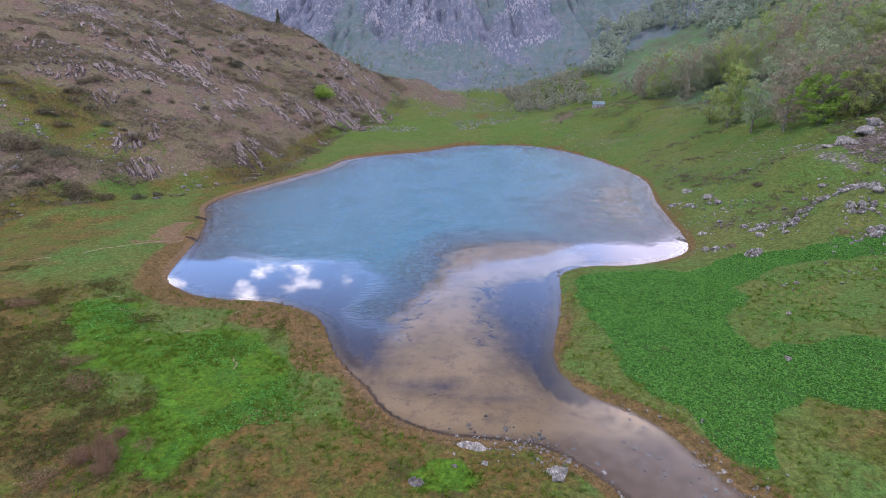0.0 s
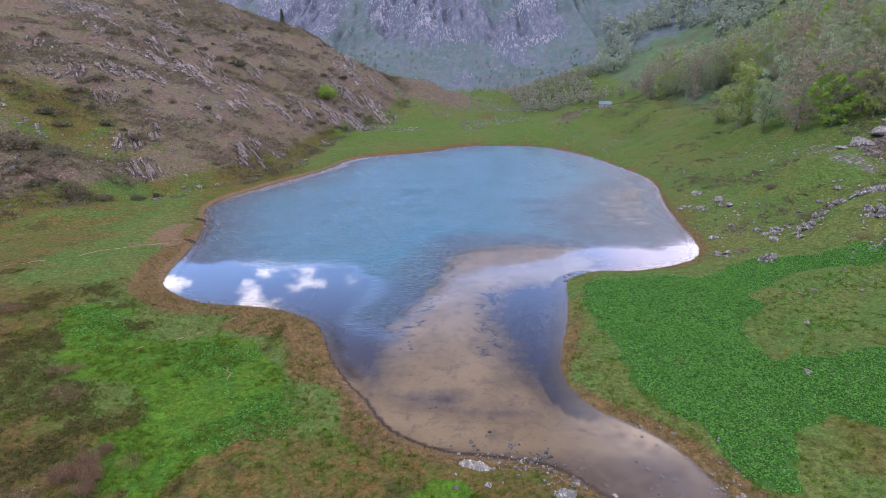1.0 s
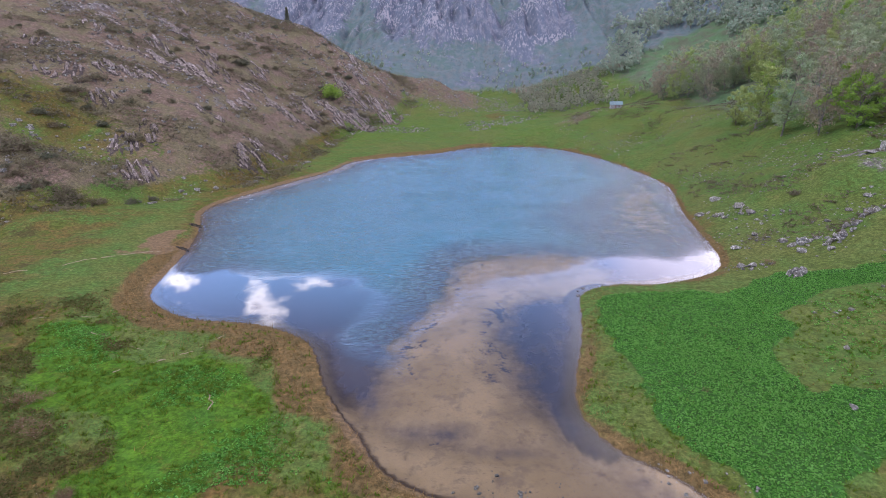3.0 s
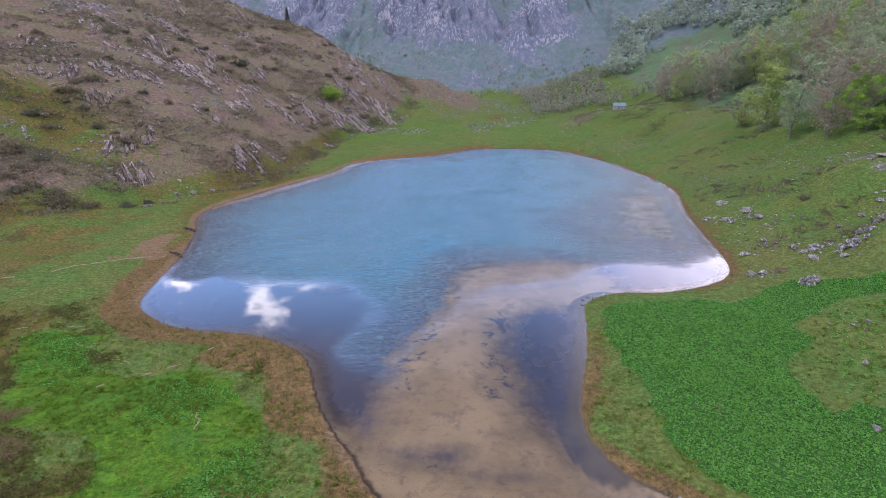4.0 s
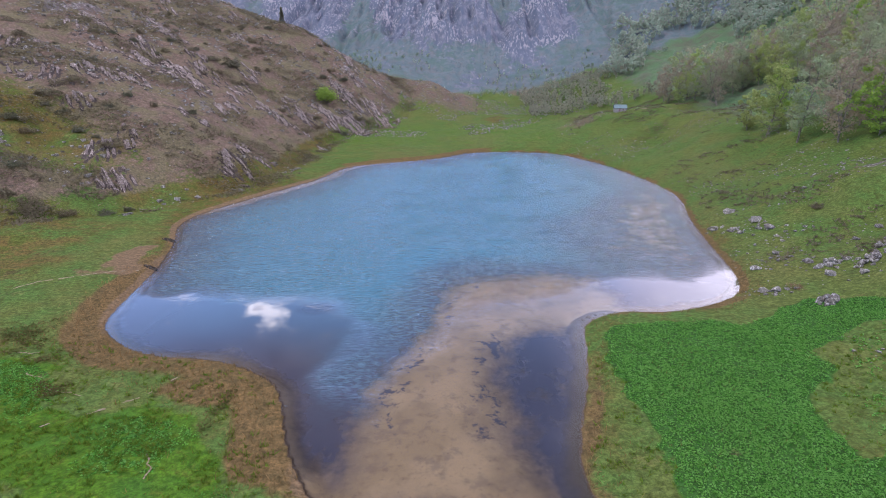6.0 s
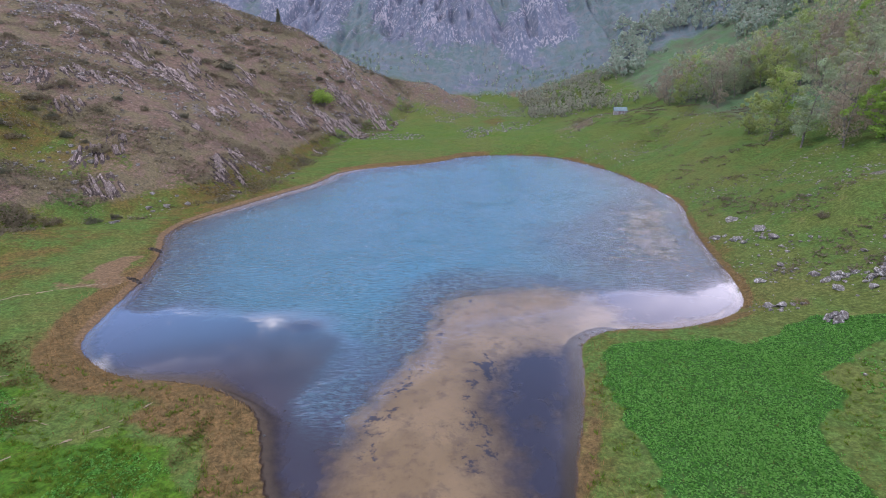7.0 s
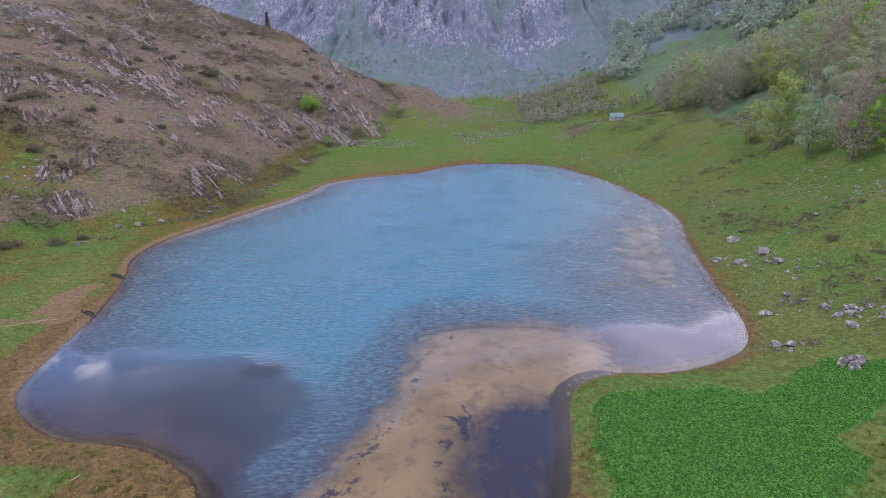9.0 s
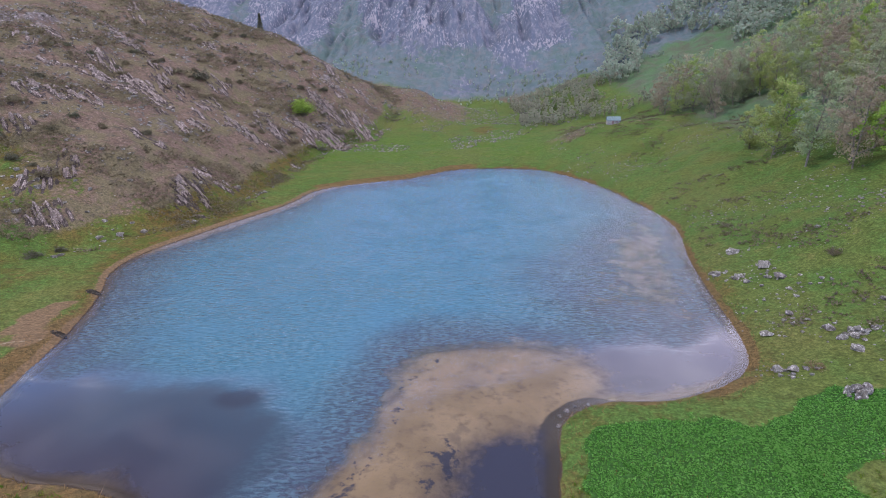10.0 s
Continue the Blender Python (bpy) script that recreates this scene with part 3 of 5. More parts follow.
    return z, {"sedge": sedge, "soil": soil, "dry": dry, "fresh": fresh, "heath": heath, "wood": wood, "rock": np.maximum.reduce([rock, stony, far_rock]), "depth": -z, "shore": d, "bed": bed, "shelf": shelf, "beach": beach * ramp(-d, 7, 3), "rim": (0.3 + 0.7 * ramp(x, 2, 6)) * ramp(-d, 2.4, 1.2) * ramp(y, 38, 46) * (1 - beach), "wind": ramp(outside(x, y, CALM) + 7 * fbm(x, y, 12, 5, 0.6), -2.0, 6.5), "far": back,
               "weed": np.maximum.reduce([knoll(x, y, -1.6, 44.2, 0.5, 2.2, 1.1), knoll(x, y, 4.4, 42.2, 0.45, 2.4, 0.9), knoll(x, y, 6.0, 68.5, 0.62, 2.4, 3.2), 0.55 * knoll(x, y, 5.2, 57, 1, 1.6, 7), 0.42 * ramp(np.abs(bar + 1), 3.5, 0.4) * ramp(y, 46, 54) * ramp(x, 9, 4)]),
               "mud": ramp(y, 41, 33)}


def steps(*stretches):
    """Grid lines: (from, to, spacing) one after another."""
    lines = [np.arange(a, b, h) for a, b, h in stretches]
    return np.concatenate(lines + [[stretches[-1][1]]])


def sheet(name, xs, ys, heights, material, keep=None, layers=None):
    """A grid mesh over the plan."""
    gx, gy = np.meshgrid(xs, ys)
    nx, ny = len(xs), len(ys)
    a = (np.arange(ny - 1)[:, None] * nx + np.arange(nx - 1)[None]).ravel()
    faces = np.stack([a, a + 1, a + nx + 1, a + nx], 1)
    if keep is not None:
        faces = faces[keep.ravel()[faces].any(1)]
        used = np.unique(faces)
        index = np.full(nx * ny, -1)
        index[used] = np.arange(len(used))
        faces = index[faces]
    else:
        used = np.arange(nx * ny)
    co = np.stack([gx.ravel()[used], gy.ravel()[used], heights.ravel()[used]], 1)
    mesh = bpy.data.meshes.new(name)
    mesh.from_pydata(co.tolist(), [], faces.tolist())
    mesh.polygons.foreach_set("use_smooth", np.ones(len(faces), bool))
    mesh.materials.append(material)
    for key, values in (layers or {}).items():
        mesh.attributes.new(key, "FLOAT", "POINT").data.foreach_set("value", np.asarray(values, np.float32).ravel()[used])
    mesh.update()
    return new(name, mesh)


XS = steps((-3000, -700, 230), (-700, -240, 23), (-240, -140, 2.5), (-140, -60, 1.15), (-60, 62, 0.75), (62, 130, 1.1), (130, 240, 2.4), (240, 700, 23), (700, 3000, 230))
YS = steps((-3000, -400, 260), (-400, -40, 20), (-40, 22, 3), (22, 90, 0.65), (90, 200, 0.95), (200, 330, 1.3), (330, 480, 1.6), (480, 640, 3.2), (640, 1000, 24), (1000, 3000, 200))
GX, GY = np.meshgrid(XS, YS)
GZ, COVER = land(GX, GY, True)
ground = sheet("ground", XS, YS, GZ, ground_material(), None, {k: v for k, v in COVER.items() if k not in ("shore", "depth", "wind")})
tagged(ground, "mountain basin with pasture, stony heath hillside and limestone headwall", "ground", kind="structure")

WX, WY = steps((-56, 62, 1.0)), steps((-12, 214, 1.0))
wx, wy = np.meshgrid(WX, WY)
wz, wcover = land(wx, wy, True)
lake = sheet("water", WX, WY, np.zeros_like(wx), water_material(), wcover["shore"] < 2.2, {"depth": np.maximum(-wz, 0), "wind": wcover["wind"], "weed_bed": np.maximum(knoll(wx, wy, -15.3, 76.4, 1, 3.0, 2.0), knoll(wx, wy, 26.2, 79.4, 1, 2.8, 1.7))})
tagged(lake, "still blue mountain lake with tan shallows and an outlet", "lake", kind="structure")
lake.visible_shadow = False

# ---- builders ----
def height(x, y):
    return float(land(np.array([float(x)]), np.array([float(y)]))[0])


def mesh_from(name, verts, faces, material, smooth=False):
    mesh = bpy.data.meshes.new(name)
    mesh.from_pydata([tuple(map(float, v)) for v in verts], [], [tuple(map(int, f)) for f in faces])
    if smooth:
        mesh.polygons.foreach_set("use_smooth", np.ones(len(mesh.polygons), bool))
    mesh.materials.append(material)
    mesh.update()
    return mesh


def part(name, mesh, parent, label="", at=(0, 0, 0)):
    ob = new(name, mesh)
    ob.parent, ob.location = parent, at
    return tagged(ob, label)


def tube(verts, faces, path, radii, sides):
    """Adds a tapered branch along a path."""
    base = len(verts)
    for n, (p, r) in enumerate(zip(path, radii)):
        way = (path[min(n + 1, len(path) - 1)] - path[max(n - 1, 0)])
        way = way / (np.linalg.norm(way) + 1e-9)
        side = np.cross(way, (0.31, 0.95, 0.05))
        side = side / (np.linalg.norm(side) + 1e-9)
        up = np.cross(way, side)
        for k in range(sides):
            a = 2 * math.pi * k / sides
            verts.append(p + r * (math.cos(a) * side + math.sin(a) * up))
    for n in range(len(path) - 1):
        for k in range(sides):
            a, b = base + n * sides + k, base + n * sides + (k + 1) % sides
            faces.append((a, b, b + sides, a + sides))


def leaf_quads(rs, centres, spread, size, flat=0.5):
    """Small leaf sprays round the centres: vertices and faces."""
    n = len(centres)
    c = centres + rs.normal(0, 1, (n, 3)) * spread
    u = rs.normal(0, 1, (n, 3))
    u[:, 2] *= flat
    u /= np.linalg.norm(u, axis=1)[:, None] + 1e-9
    w = rs.normal(0, 1, (n, 3))
    w -= (w * u).sum(1)[:, None] * u
    w /= np.linalg.norm(w, axis=1)[:, None] + 1e-9
    s = size * rs.uniform(0.6, 1.35, n)[:, None]
    quad = np.stack([c - u * s, c + w * s * 0.55, c + u * s, c - w * s * 0.55], 1)
    return quad.reshape(-1, 3), np.arange(4 * n).reshape(n, 4)


def leaf_clumps(rs, centres, radius, per, size, flat=0.8):
    """Rounded sprays of leaves that face outwards from each centre."""
    n = len(centres) * per
    way = rs.normal(0, 1, (n, 3)) + np.array([0, 0, 0.35])
    way /= np.linalg.norm(way, axis=1)[:, None] + 1e-9
    r = np.repeat(radius * rs.uniform(0.6, 1.3, len(centres)), per) * rs.uniform(0.55, 1.1, n)
    c = np.repeat(centres, per, 0) + way * r[:, None] * np.array([1, 1, flat])
    facing = way + rs.normal(0, 0.45, (n, 3))
    facing /= np.linalg.norm(facing, axis=1)[:, None] + 1e-9
    u = np.cross(facing, rs.normal(0, 1, (n, 3)))
    u /= np.linalg.norm(u, axis=1)[:, None] + 1e-9
    w = np.cross(facing, u)
    s = (size * rs.uniform(0.6, 1.4, n))[:, None]
    quad = np.stack([c - u * s, c + w * s * 0.6, c + u * s, c - w * s * 0.6], 1)
    return quad.reshape(-1, 3), np.arange(4 * n).reshape(n, 4)


def branches(rs, tall, wide, stems, first):
    """Stems and limbs as lists of (path, radii), and the places where leaves grow."""
    wood, tips = [], []
    for s in range(stems):
        lean = rs.normal(0, 0.07 if stems == 1 else 0.16, 2)
        t = np.linspace(0, 1, 8)
        h = tall * rs.uniform(0.88, 1.0)
        wander = np.cumsum(rs.normal(0, 0.02, (8, 2)), 0) * h
        path = np.stack([lean[0] * h * t**1.2 + wander[:, 0] * t, lean[1] * h * t**1.2 + wander[:, 1] * t, h * t], 1)
        wood.append((path, 0.0115 * tall * (1 - 0.92 * t) / stems**0.4, 6))
        for k in range(int(15 / stems**0.5)):
            f = first + (1 - first) * (k + rs.rand()) / int(15 / stems**0.5)
            base = np.array([np.interp(f, t, path[:, i]) for i in range(3)])
            turn = k * 2.4 + rs.normal(0, 0.4)
            reach = wide * 0.5 * (1.15 - 0.75 * f) * rs.uniform(0.7, 1.15) / (0.4 + 0.6 * first + 0.35)
            q = np.linspace(0, 1, 5)[:, None]
            out = np.array([math.cos(turn), math.sin(turn), 0])
            limb = base + out * reach * q + np.array([0, 0, 1]) * reach * (0.75 * q**1.4) + rs.normal(0, 0.04, (5, 3)) * reach * q
            wood.append((limb, 0.0055 * tall * (1 - f * 0.5) * (1 - 0.85 * q[:, 0]), 4))
            for m in range(4):
                g = 0.35 + 0.65 * (m + rs.rand()) / 4
                start = np.array([np.interp(g, q[:, 0], limb[:, i]) for i in range(3)])
                end = start + (out * 0.5 + rs.normal(0, 0.6, 3) + np.array([0, 0, 0.35])) * reach * 0.34
                wood.append((np.stack([start, (start + end) / 2 + rs.normal(0, 0.05, 3), end]), np.array([0.03, 0.02, 0.006]) * tall / 14, 3))
                tips += [end, (start + end) / 2, start]
    return wood, np.array(tips)


def tree(name, seed, tall, wide, leaf, bark, leaves=1300, size=0.3, stems=1, first=0.25, label=""):
    rs = np.random.RandomState(seed)
    wood, tips = branches(rs, tall, wide, stems, 0.3 * first)
    verts, faces = [], []
    for path, radii, sides in wood:
        tube(verts, faces, path, radii, sides)
    thing = tagged(new(name), label, "tree")
    part("trunk", mesh_from("trunk", verts, faces, bark), thing)
    hubs = tips[rs.randint(0, len(tips), leaves // 42)]
    low = rs.rand(len(hubs)) < 0.22
    turn, out = rs.uniform(0, 2 * math.pi, low.sum()), 0.3 * wide * np.sqrt(rs.rand(low.sum()))
    hubs[low] = np.stack([out * np.cos(turn), out * np.sin(turn), tall * rs.uniform(0.08 + 0.5 * first, 0.5, low.sum())], 1)
    lv, lf = leaf_clumps(rs, hubs, 0.058 * tall + 0.1, 42, size)
    lv[:, 2] = np.maximum(lv[:, 2], 0.4)
    part("crown", mesh_from("crown", lv, lf, leaf), thing)
    return thing


def pine(name, seed, tall, leaf, bark, label):
    rs = np.random.RandomState(seed)
    verts, faces, tips = [], [], []
    t = np.linspace(0, 1, 6)
    tube(verts, faces, np.stack([0 * t, 0 * t, tall * t], 1), 0.02 * tall * (1 - 0.9 * t), 6)
    for k in range(70):
        f = 0.1 + 0.88 * k / 70
        turn, reach = k * 2.39, tall * 0.21 * (1 - f) + 0.12
        end = np.array([math.cos(turn) * reach, math.sin(turn) * reach, f * tall - 0.15 * reach])
        tube(verts, faces, np.stack([[0, 0, f * tall], end]), [0.035, 0.01], 3)
        tips += [end * g + np.array([0, 0, f * tall]) * (1 - g) for g in (0.3, 0.5, 0.65, 0.8, 0.9, 1.0)]
    thing = tagged(new(name), label, "tree")
    part("trunk", mesh_from("trunk", verts, faces, bark), thing)
    tips = np.array(tips)
    lv, lf = leaf_quads(rs, tips[rs.randint(0, len(tips), 1500)], 0.1, 0.28)
    part("crown", mesh_from("crown", lv, lf, leaf), thing)
    return thing


def shrub(name, seed, wide, tall, leaf, bark, leaves, size, label, twigs=40):
    """A low many-stemmed bush."""
    rs = np.random.RandomState(seed)
    verts, faces, tips = [], [], []
    for k in range(twigs):
        turn, out = rs.uniform(0, 2 * math.pi), wide * 0.5 * rs.uniform(0.15, 1.0) ** 0.7
        top = np.array([math.cos(turn) * out, math.sin(turn) * out, tall * rs.uniform(0.45, 1.0) * math.sqrt(max(0.15, 1 - (out / wide / 0.56) ** 2))])
        foot = top * np.array([0.35, 0.35, 0]) + np.array([0, 0, -0.1])
        bend = (foot + top) / 2 + rs.normal(0, 0.05 * wide, 3) * np.array([1, 1, 0.4])
        tube(verts, faces, np.stack([foot, bend, top]), np.array([0.018, 0.013, 0.006]) * (0.6 + tall * 0.25), 3)
        for m in range(3):
            g = rs.uniform(0.4, 1.0)
            start = bend * (1 - g) + top * g
            end = start + rs.normal(0, 0.16, 3) * wide * np.array([1, 1, 0.6]) + np.array([0, 0, 0.08 * tall])
            tube(verts, faces, np.stack([start, end]), [0.008 * (0.6 + tall * 0.25), 0.004], 3)
            tips += [start, end, top]
    thing = tagged(new(name), label, "shrub")
    part("stem", mesh_from("stem", verts, faces, bark), thing)
    if leaves:
        tips = np.array(tips)
        lv, lf = leaf_quads(rs, tips[rs.randint(0, len(tips), leaves)], 0.07 * wide, size)
        lv[:, 2] = np.maximum(lv[:, 2], 0.02)
        part("foliage", mesh_from("foliage", lv, lf, leaf), thing)
    return thing


def stone_mesh(name, seed, material, squash=0.65, rounds=3):
    """A broken limestone block: a ball cut by random planes, then roughened."""
    rs = np.random.RandomState(seed)
    bm = bmesh.new()
    bmesh.ops.create_icosphere(bm, subdivisions=rounds, radius=0.62)
    spin = rs.uniform(0, 50)
    cuts = [(Vector(rs.normal(0, 1, 3)).normalized(), rs.uniform(0.28, 0.48)) for _ in range(15)]
    for v in bm.verts:
        for way, far in cuts:
            over = v.co.dot(way) - far
            if over > 0:
                v.co -= way * over * 0.92
        v.co += v.co.normalized() * 0.10 * noise.fractal(v.co * 3.0 + Vector((spin, 0, 0)), 0.6, 2.0, 3)
        v.co.z *= squash
    mesh = bpy.data.meshes.new(name)
    bm.to_mesh(mesh)
    bm.free()
    mesh.materials.append(material)
    return mesh


def blocks(u, v):
    """Random heights of broken blocks, one value for each cell of an uneven pattern."""
    i, j = np.floor(u).astype(int), np.floor(v).astype(int)
    best, value = np.full(u.shape, 9.0), np.zeros(u.shape)
    for a in (-1, 0, 1):
        for b in (-1, 0, 1):
            p, q = (i + a) & 255, (j + b) & 255
            d = (i + a + TABLE[p, q] - u) ** 2 + (j + b + TABLE[q, p] - v) ** 2
            value = np.where(d < best, TABLE[(p + 91) & 255, (q + 37) & 255], value)
            best = np.minimum(best, d)
    return value, np.sqrt(best)


def whole(mask, reach):
    """The one connected patch of the mask round its middle."""
    grown = np.zeros(mask.shape, bool)
    grown[np.unravel_index(np.argmin(reach), mask.shape)] = True
    while True:
        wider = grown.copy()
        for step, axis in ((1, 0), (-1, 0), (1, 1), (-1, 1)):
            wider |= np.roll(grown, step, axis)
        wider &= mask
        if (wider == grown).all():
            return grown
        grown = wider


def outcrop(name, seed, x, y, wide, deep, tall, material, label, lean=(0.0, 0.0), thick=0.4, run=-20.0):
    """A crag of upright broken blocks along the run of the strata, grown out of the slope as one mesh."""
    step = max(0.07, min(0.17, thick * 0.42))
    lines_u, lines_v = np.arange(-0.62, 0.62, step / wide) * wide, np.arange(-0.66, 0.66, step / deep) * deep
    u, v = np.meshgrid(lines_u, lines_v)
    c, s = math.cos(radians(run)), math.sin(radians(run))
    wx, wy = x + u * c - v * s, y + u * s + v * c
    reach = (u / wide) ** 2 + (v / deep) ** 2 + 0.34 * fbm(wx + seed, wy, 1.6 + 0.25 * wide, 4)
    body = ramp(reach, 0.27, 0.04)
    first, gap = blocks(u / thick / 1.0 + seed * 3.7, v / thick / 2.6 + seed)
    second, _ = blocks(u / thick / 3.1 + seed, v / thick / 4.5 + 9)
    third, _ = blocks(u / thick / 0.55 + 5, v / thick / 1.1 + seed)
    up = tall * body * (0.08 + 0.62 * first**1.5 * (0.3 + second) + 0.45 * second**2 + 0.2 * third - 0.14 * gap) - 0.3 * ramp(reach, 0.12, 0.26) * (0.5 + first)
    ground_z = land(wx, wy)
    base = height(x, y)
    shift = up * 0.12 * (first - 0.5)
    verts = np.stack([wx - x + shift + lean[0] * up, wy - y + lean[1] * up, ground_z - base + up], -1).reshape(-1, 3)
    nx, ny = len(lines_u), len(lines_v)
    a = (np.arange(ny - 1)[:, None] * nx + np.arange(nx - 1)[None]).ravel()
    faces = np.stack([a, a + 1, a + nx + 1, a + nx], 1)
    faces = faces[whole(reach < 0.30, reach).ravel()[faces].any(1)]
    used_verts = np.unique(faces)
    index = np.zeros(len(verts), int)
    index[used_verts] = np.arange(len(used_verts))
    ob = new(name, mesh_from(name, verts[used_verts], index[faces], material))
    ob.location = (x, y, base)
    return tagged(ob, label, "rock")


def ribbed_crag(name, seed, x, y, wide, deep, materials, label):
    """A crag of long fins of limestone down the fall of the slope, one mesh; a darker stone paints the shade in the
    clefts.
    """
    rise_x, rise_y = height(x + 4, y) - height(x - 4, y), height(x, y + 4) - height(x, y - 4)
    turn = math.atan2(rise_y, rise_x) - math.pi / 2 + 0.35 * math.sin(seed * 2.3)
    c, s = math.cos(turn), math.sin(turn)
    step = 0.26
    u, v = np.meshgrid(np.arange(-0.6 * wide, 0.6 * wide, step), np.arange(-0.6 * deep, 0.6 * deep, step * 1.6))
    wx, wy = x + u * c - v * s, y + u * s + v * c
    reach = (u / wide) ** 2 + (v / deep) ** 2 + 0.42 * fbm(wx + seed, wy, 3.5, 4)
    body = ramp(reach, 0.26, 0.05)
    skew = u + 0.5 * fbm(wx, wy + seed, 4.0, 3)
    value, gap = blocks(skew / 0.85 + seed * 3.7, v / 4.6 + seed)
    fine, _ = blocks(skew / 0.5 + seed, v / 1.5 + 5)
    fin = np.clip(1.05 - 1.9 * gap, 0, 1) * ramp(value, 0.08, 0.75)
    up = body * (0.05 + min(1.0, 0.35 + wide / 16) * (1.25 * fin + 0.5 * fine * fin)) - 0.12 - 0.35 * ramp(reach, 0.16, 0.27)
    base = height(x, y)
    z = land(wx, wy) + up - base
    verts = np.stack([wx - x - 0.15 * up, wy - y + 0.1 * up, z], -1).reshape(-1, 3)
    ny, nx = u.shape
    a = (np.arange(ny - 1)[:, None] * nx + np.arange(nx - 1)[None]).ravel()
    faces = np.stack([a, a + 1, a + nx + 1, a + nx], 1)
    faces = faces[whole(reach < 0.29, reach).ravel()[faces].any(1)]
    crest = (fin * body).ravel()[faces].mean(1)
    used_verts = np.unique(faces)
    index = np.zeros(len(verts), int)
    index[used_verts] = np.arange(len(used_verts))
    mesh = mesh_from(name, verts[used_verts], index[faces], materials[0])
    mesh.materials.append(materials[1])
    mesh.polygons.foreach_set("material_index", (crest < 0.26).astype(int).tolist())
    ob = new(name, mesh)
    ob.location = (x, y, base)
    return tagged(ob, label, "rock")


def rubble(name, seed, x, y, wide, deep, tall, chunks, label, run=8.0):
    """A rib of broken blocks heaped along the slope, each block a part."""
    r = np.random.RandomState(seed)
    c, s = math.cos(radians(run)), math.sin(radians(run))
    base = height(x, y)
    thing = tagged(new(name), label, "rock")
    thing.location = (x, y, base)
    many = int(14 + 4.5 * wide)
    u, v = r.normal(0, 0.3, many) * wide, r.normal(0, 0.26, many) * deep
    near = np.exp(-2.2 * ((u / wide) ** 2 + (v / deep) ** 2))
    size = (0.35 + 0.75 * r.rand(many) ** 1.5) * (0.45 + 0.4 * tall) * (0.5 + 0.6 * near)
    px, py = u * c - v * s, u * s + v * c
    pz = land(x + px, y + py) - base + tall * 0.5 * np.maximum(0.0, near - 0.35) * r.rand(many) + 0.05 * size
    for n in range(many):
        stone = part("stone", chunks[n % len(chunks)], thing)
        stone.location = (px[n], py[n], pz[n])
        stone.rotation_euler = (r.uniform(-0.7, 0.7), r.uniform(-0.7, 0.7), r.uniform(0, 6))
        stone.scale = (size[n], size[n] * r.uniform(0.6, 1.0), size[n] * r.uniform(0.7, 1.4))
    return thing


def stuff(name, verts, faces, material, label, category):
    return tagged(new(name, mesh_from(name, verts, faces, material)), label, category, kind="stuff")


def pebbles(rs, x, y, z, size, flat=0.6):
    """Many rough little blocks at once."""
    n = len(x)
    corner = np.array([[a, b, c] for a in (-1, 1) for b in (-1, 1) for c in (-1, 1)], float)
    v = corner[None] * rs.uniform(0.3, 1.0, (n, 8, 3))
    turn = rs.uniform(0, 2 * math.pi, n)
    c, s = np.cos(turn)[:, None], np.sin(turn)[:, None]
    v = np.stack([v[..., 0] * c - v[..., 1] * s, v[..., 0] * s + v[..., 1] * c, v[..., 2] * flat], -1)
    v = v * (size * 0.5)[:, None, None] + np.stack([x, y, z], 1)[:, None]
    box = np.array([(0, 1, 3, 2), (4, 6, 7, 5), (0, 4, 5, 1), (2, 3, 7, 6), (0, 2, 6, 4), (1, 5, 7, 3)])
    return v.reshape(-1, 3), (np.arange(n)[:, None, None] * 8 + box[None]).reshape(-1, 4)


def blades(rs, x, y, z, tall, width=0.02, lean=0.35):
    n = len(x)
    turn = rs.uniform(0, 2 * math.pi, n)
    side = np.stack([np.cos(turn), np.sin(turn), 0 * turn], 1) * (width * rs.uniform(0.6, 1.3, n))[:, None]
    foot = np.stack([x, y, z - 0.03], 1)
    tip = foot + np.stack([rs.normal(0, lean, n) * tall, rs.normal(0, lean, n) * tall, tall], 1)
    return np.stack([foot - side, foot + side, tip], 1).reshape(-1, 3), np.arange(3 * n).reshape(n, 3)


def broad_leaves(rs, x, y, z, size, count=6):
    """Rosettes of broad folded leaves."""
    n = len(x) * count
    cx, cy, cz, s = (np.repeat(v, count) for v in (x, y, z, size))
    turn = rs.uniform(0, 2 * math.pi, n)
    s = s * rs.uniform(0.6, 1.2, n)
    rise = rs.uniform(0.1, 0.6, n)
    out = np.stack([np.cos(turn), np.sin(turn), rise], 1)
    out /= np.linalg.norm(out, axis=1)[:, None]
    side = np.stack([-np.sin(turn), np.cos(turn), rs.normal(0, 0.25, n)], 1)
    foot = np.stack([cx, cy, cz], 1) + out * (s * 0.18)[:, None]
    mid = foot + out * (s * 0.55)[:, None]
    tip = foot + out * s[:, None] - np.array([0, 0, 1]) * (s * 0.35)[:, None]
    wing = side * (s * 0.3)[:, None] + np.array([0, 0, 1]) * (s * 0.07)[:, None]
    quad = np.stack([foot, mid + wing, tip, mid - side * (s * 0.3)[:, None] + np.array([0, 0, 1]) * (s * 0.07)[:, None]], 1)
    return quad.reshape(-1, 3), np.arange(4 * n).reshape(n, 4)


def scatter(rs, n, x0, x1, y0, y1):
    return rs.uniform(x0, x1, n), rs.uniform(y0, y1, n)

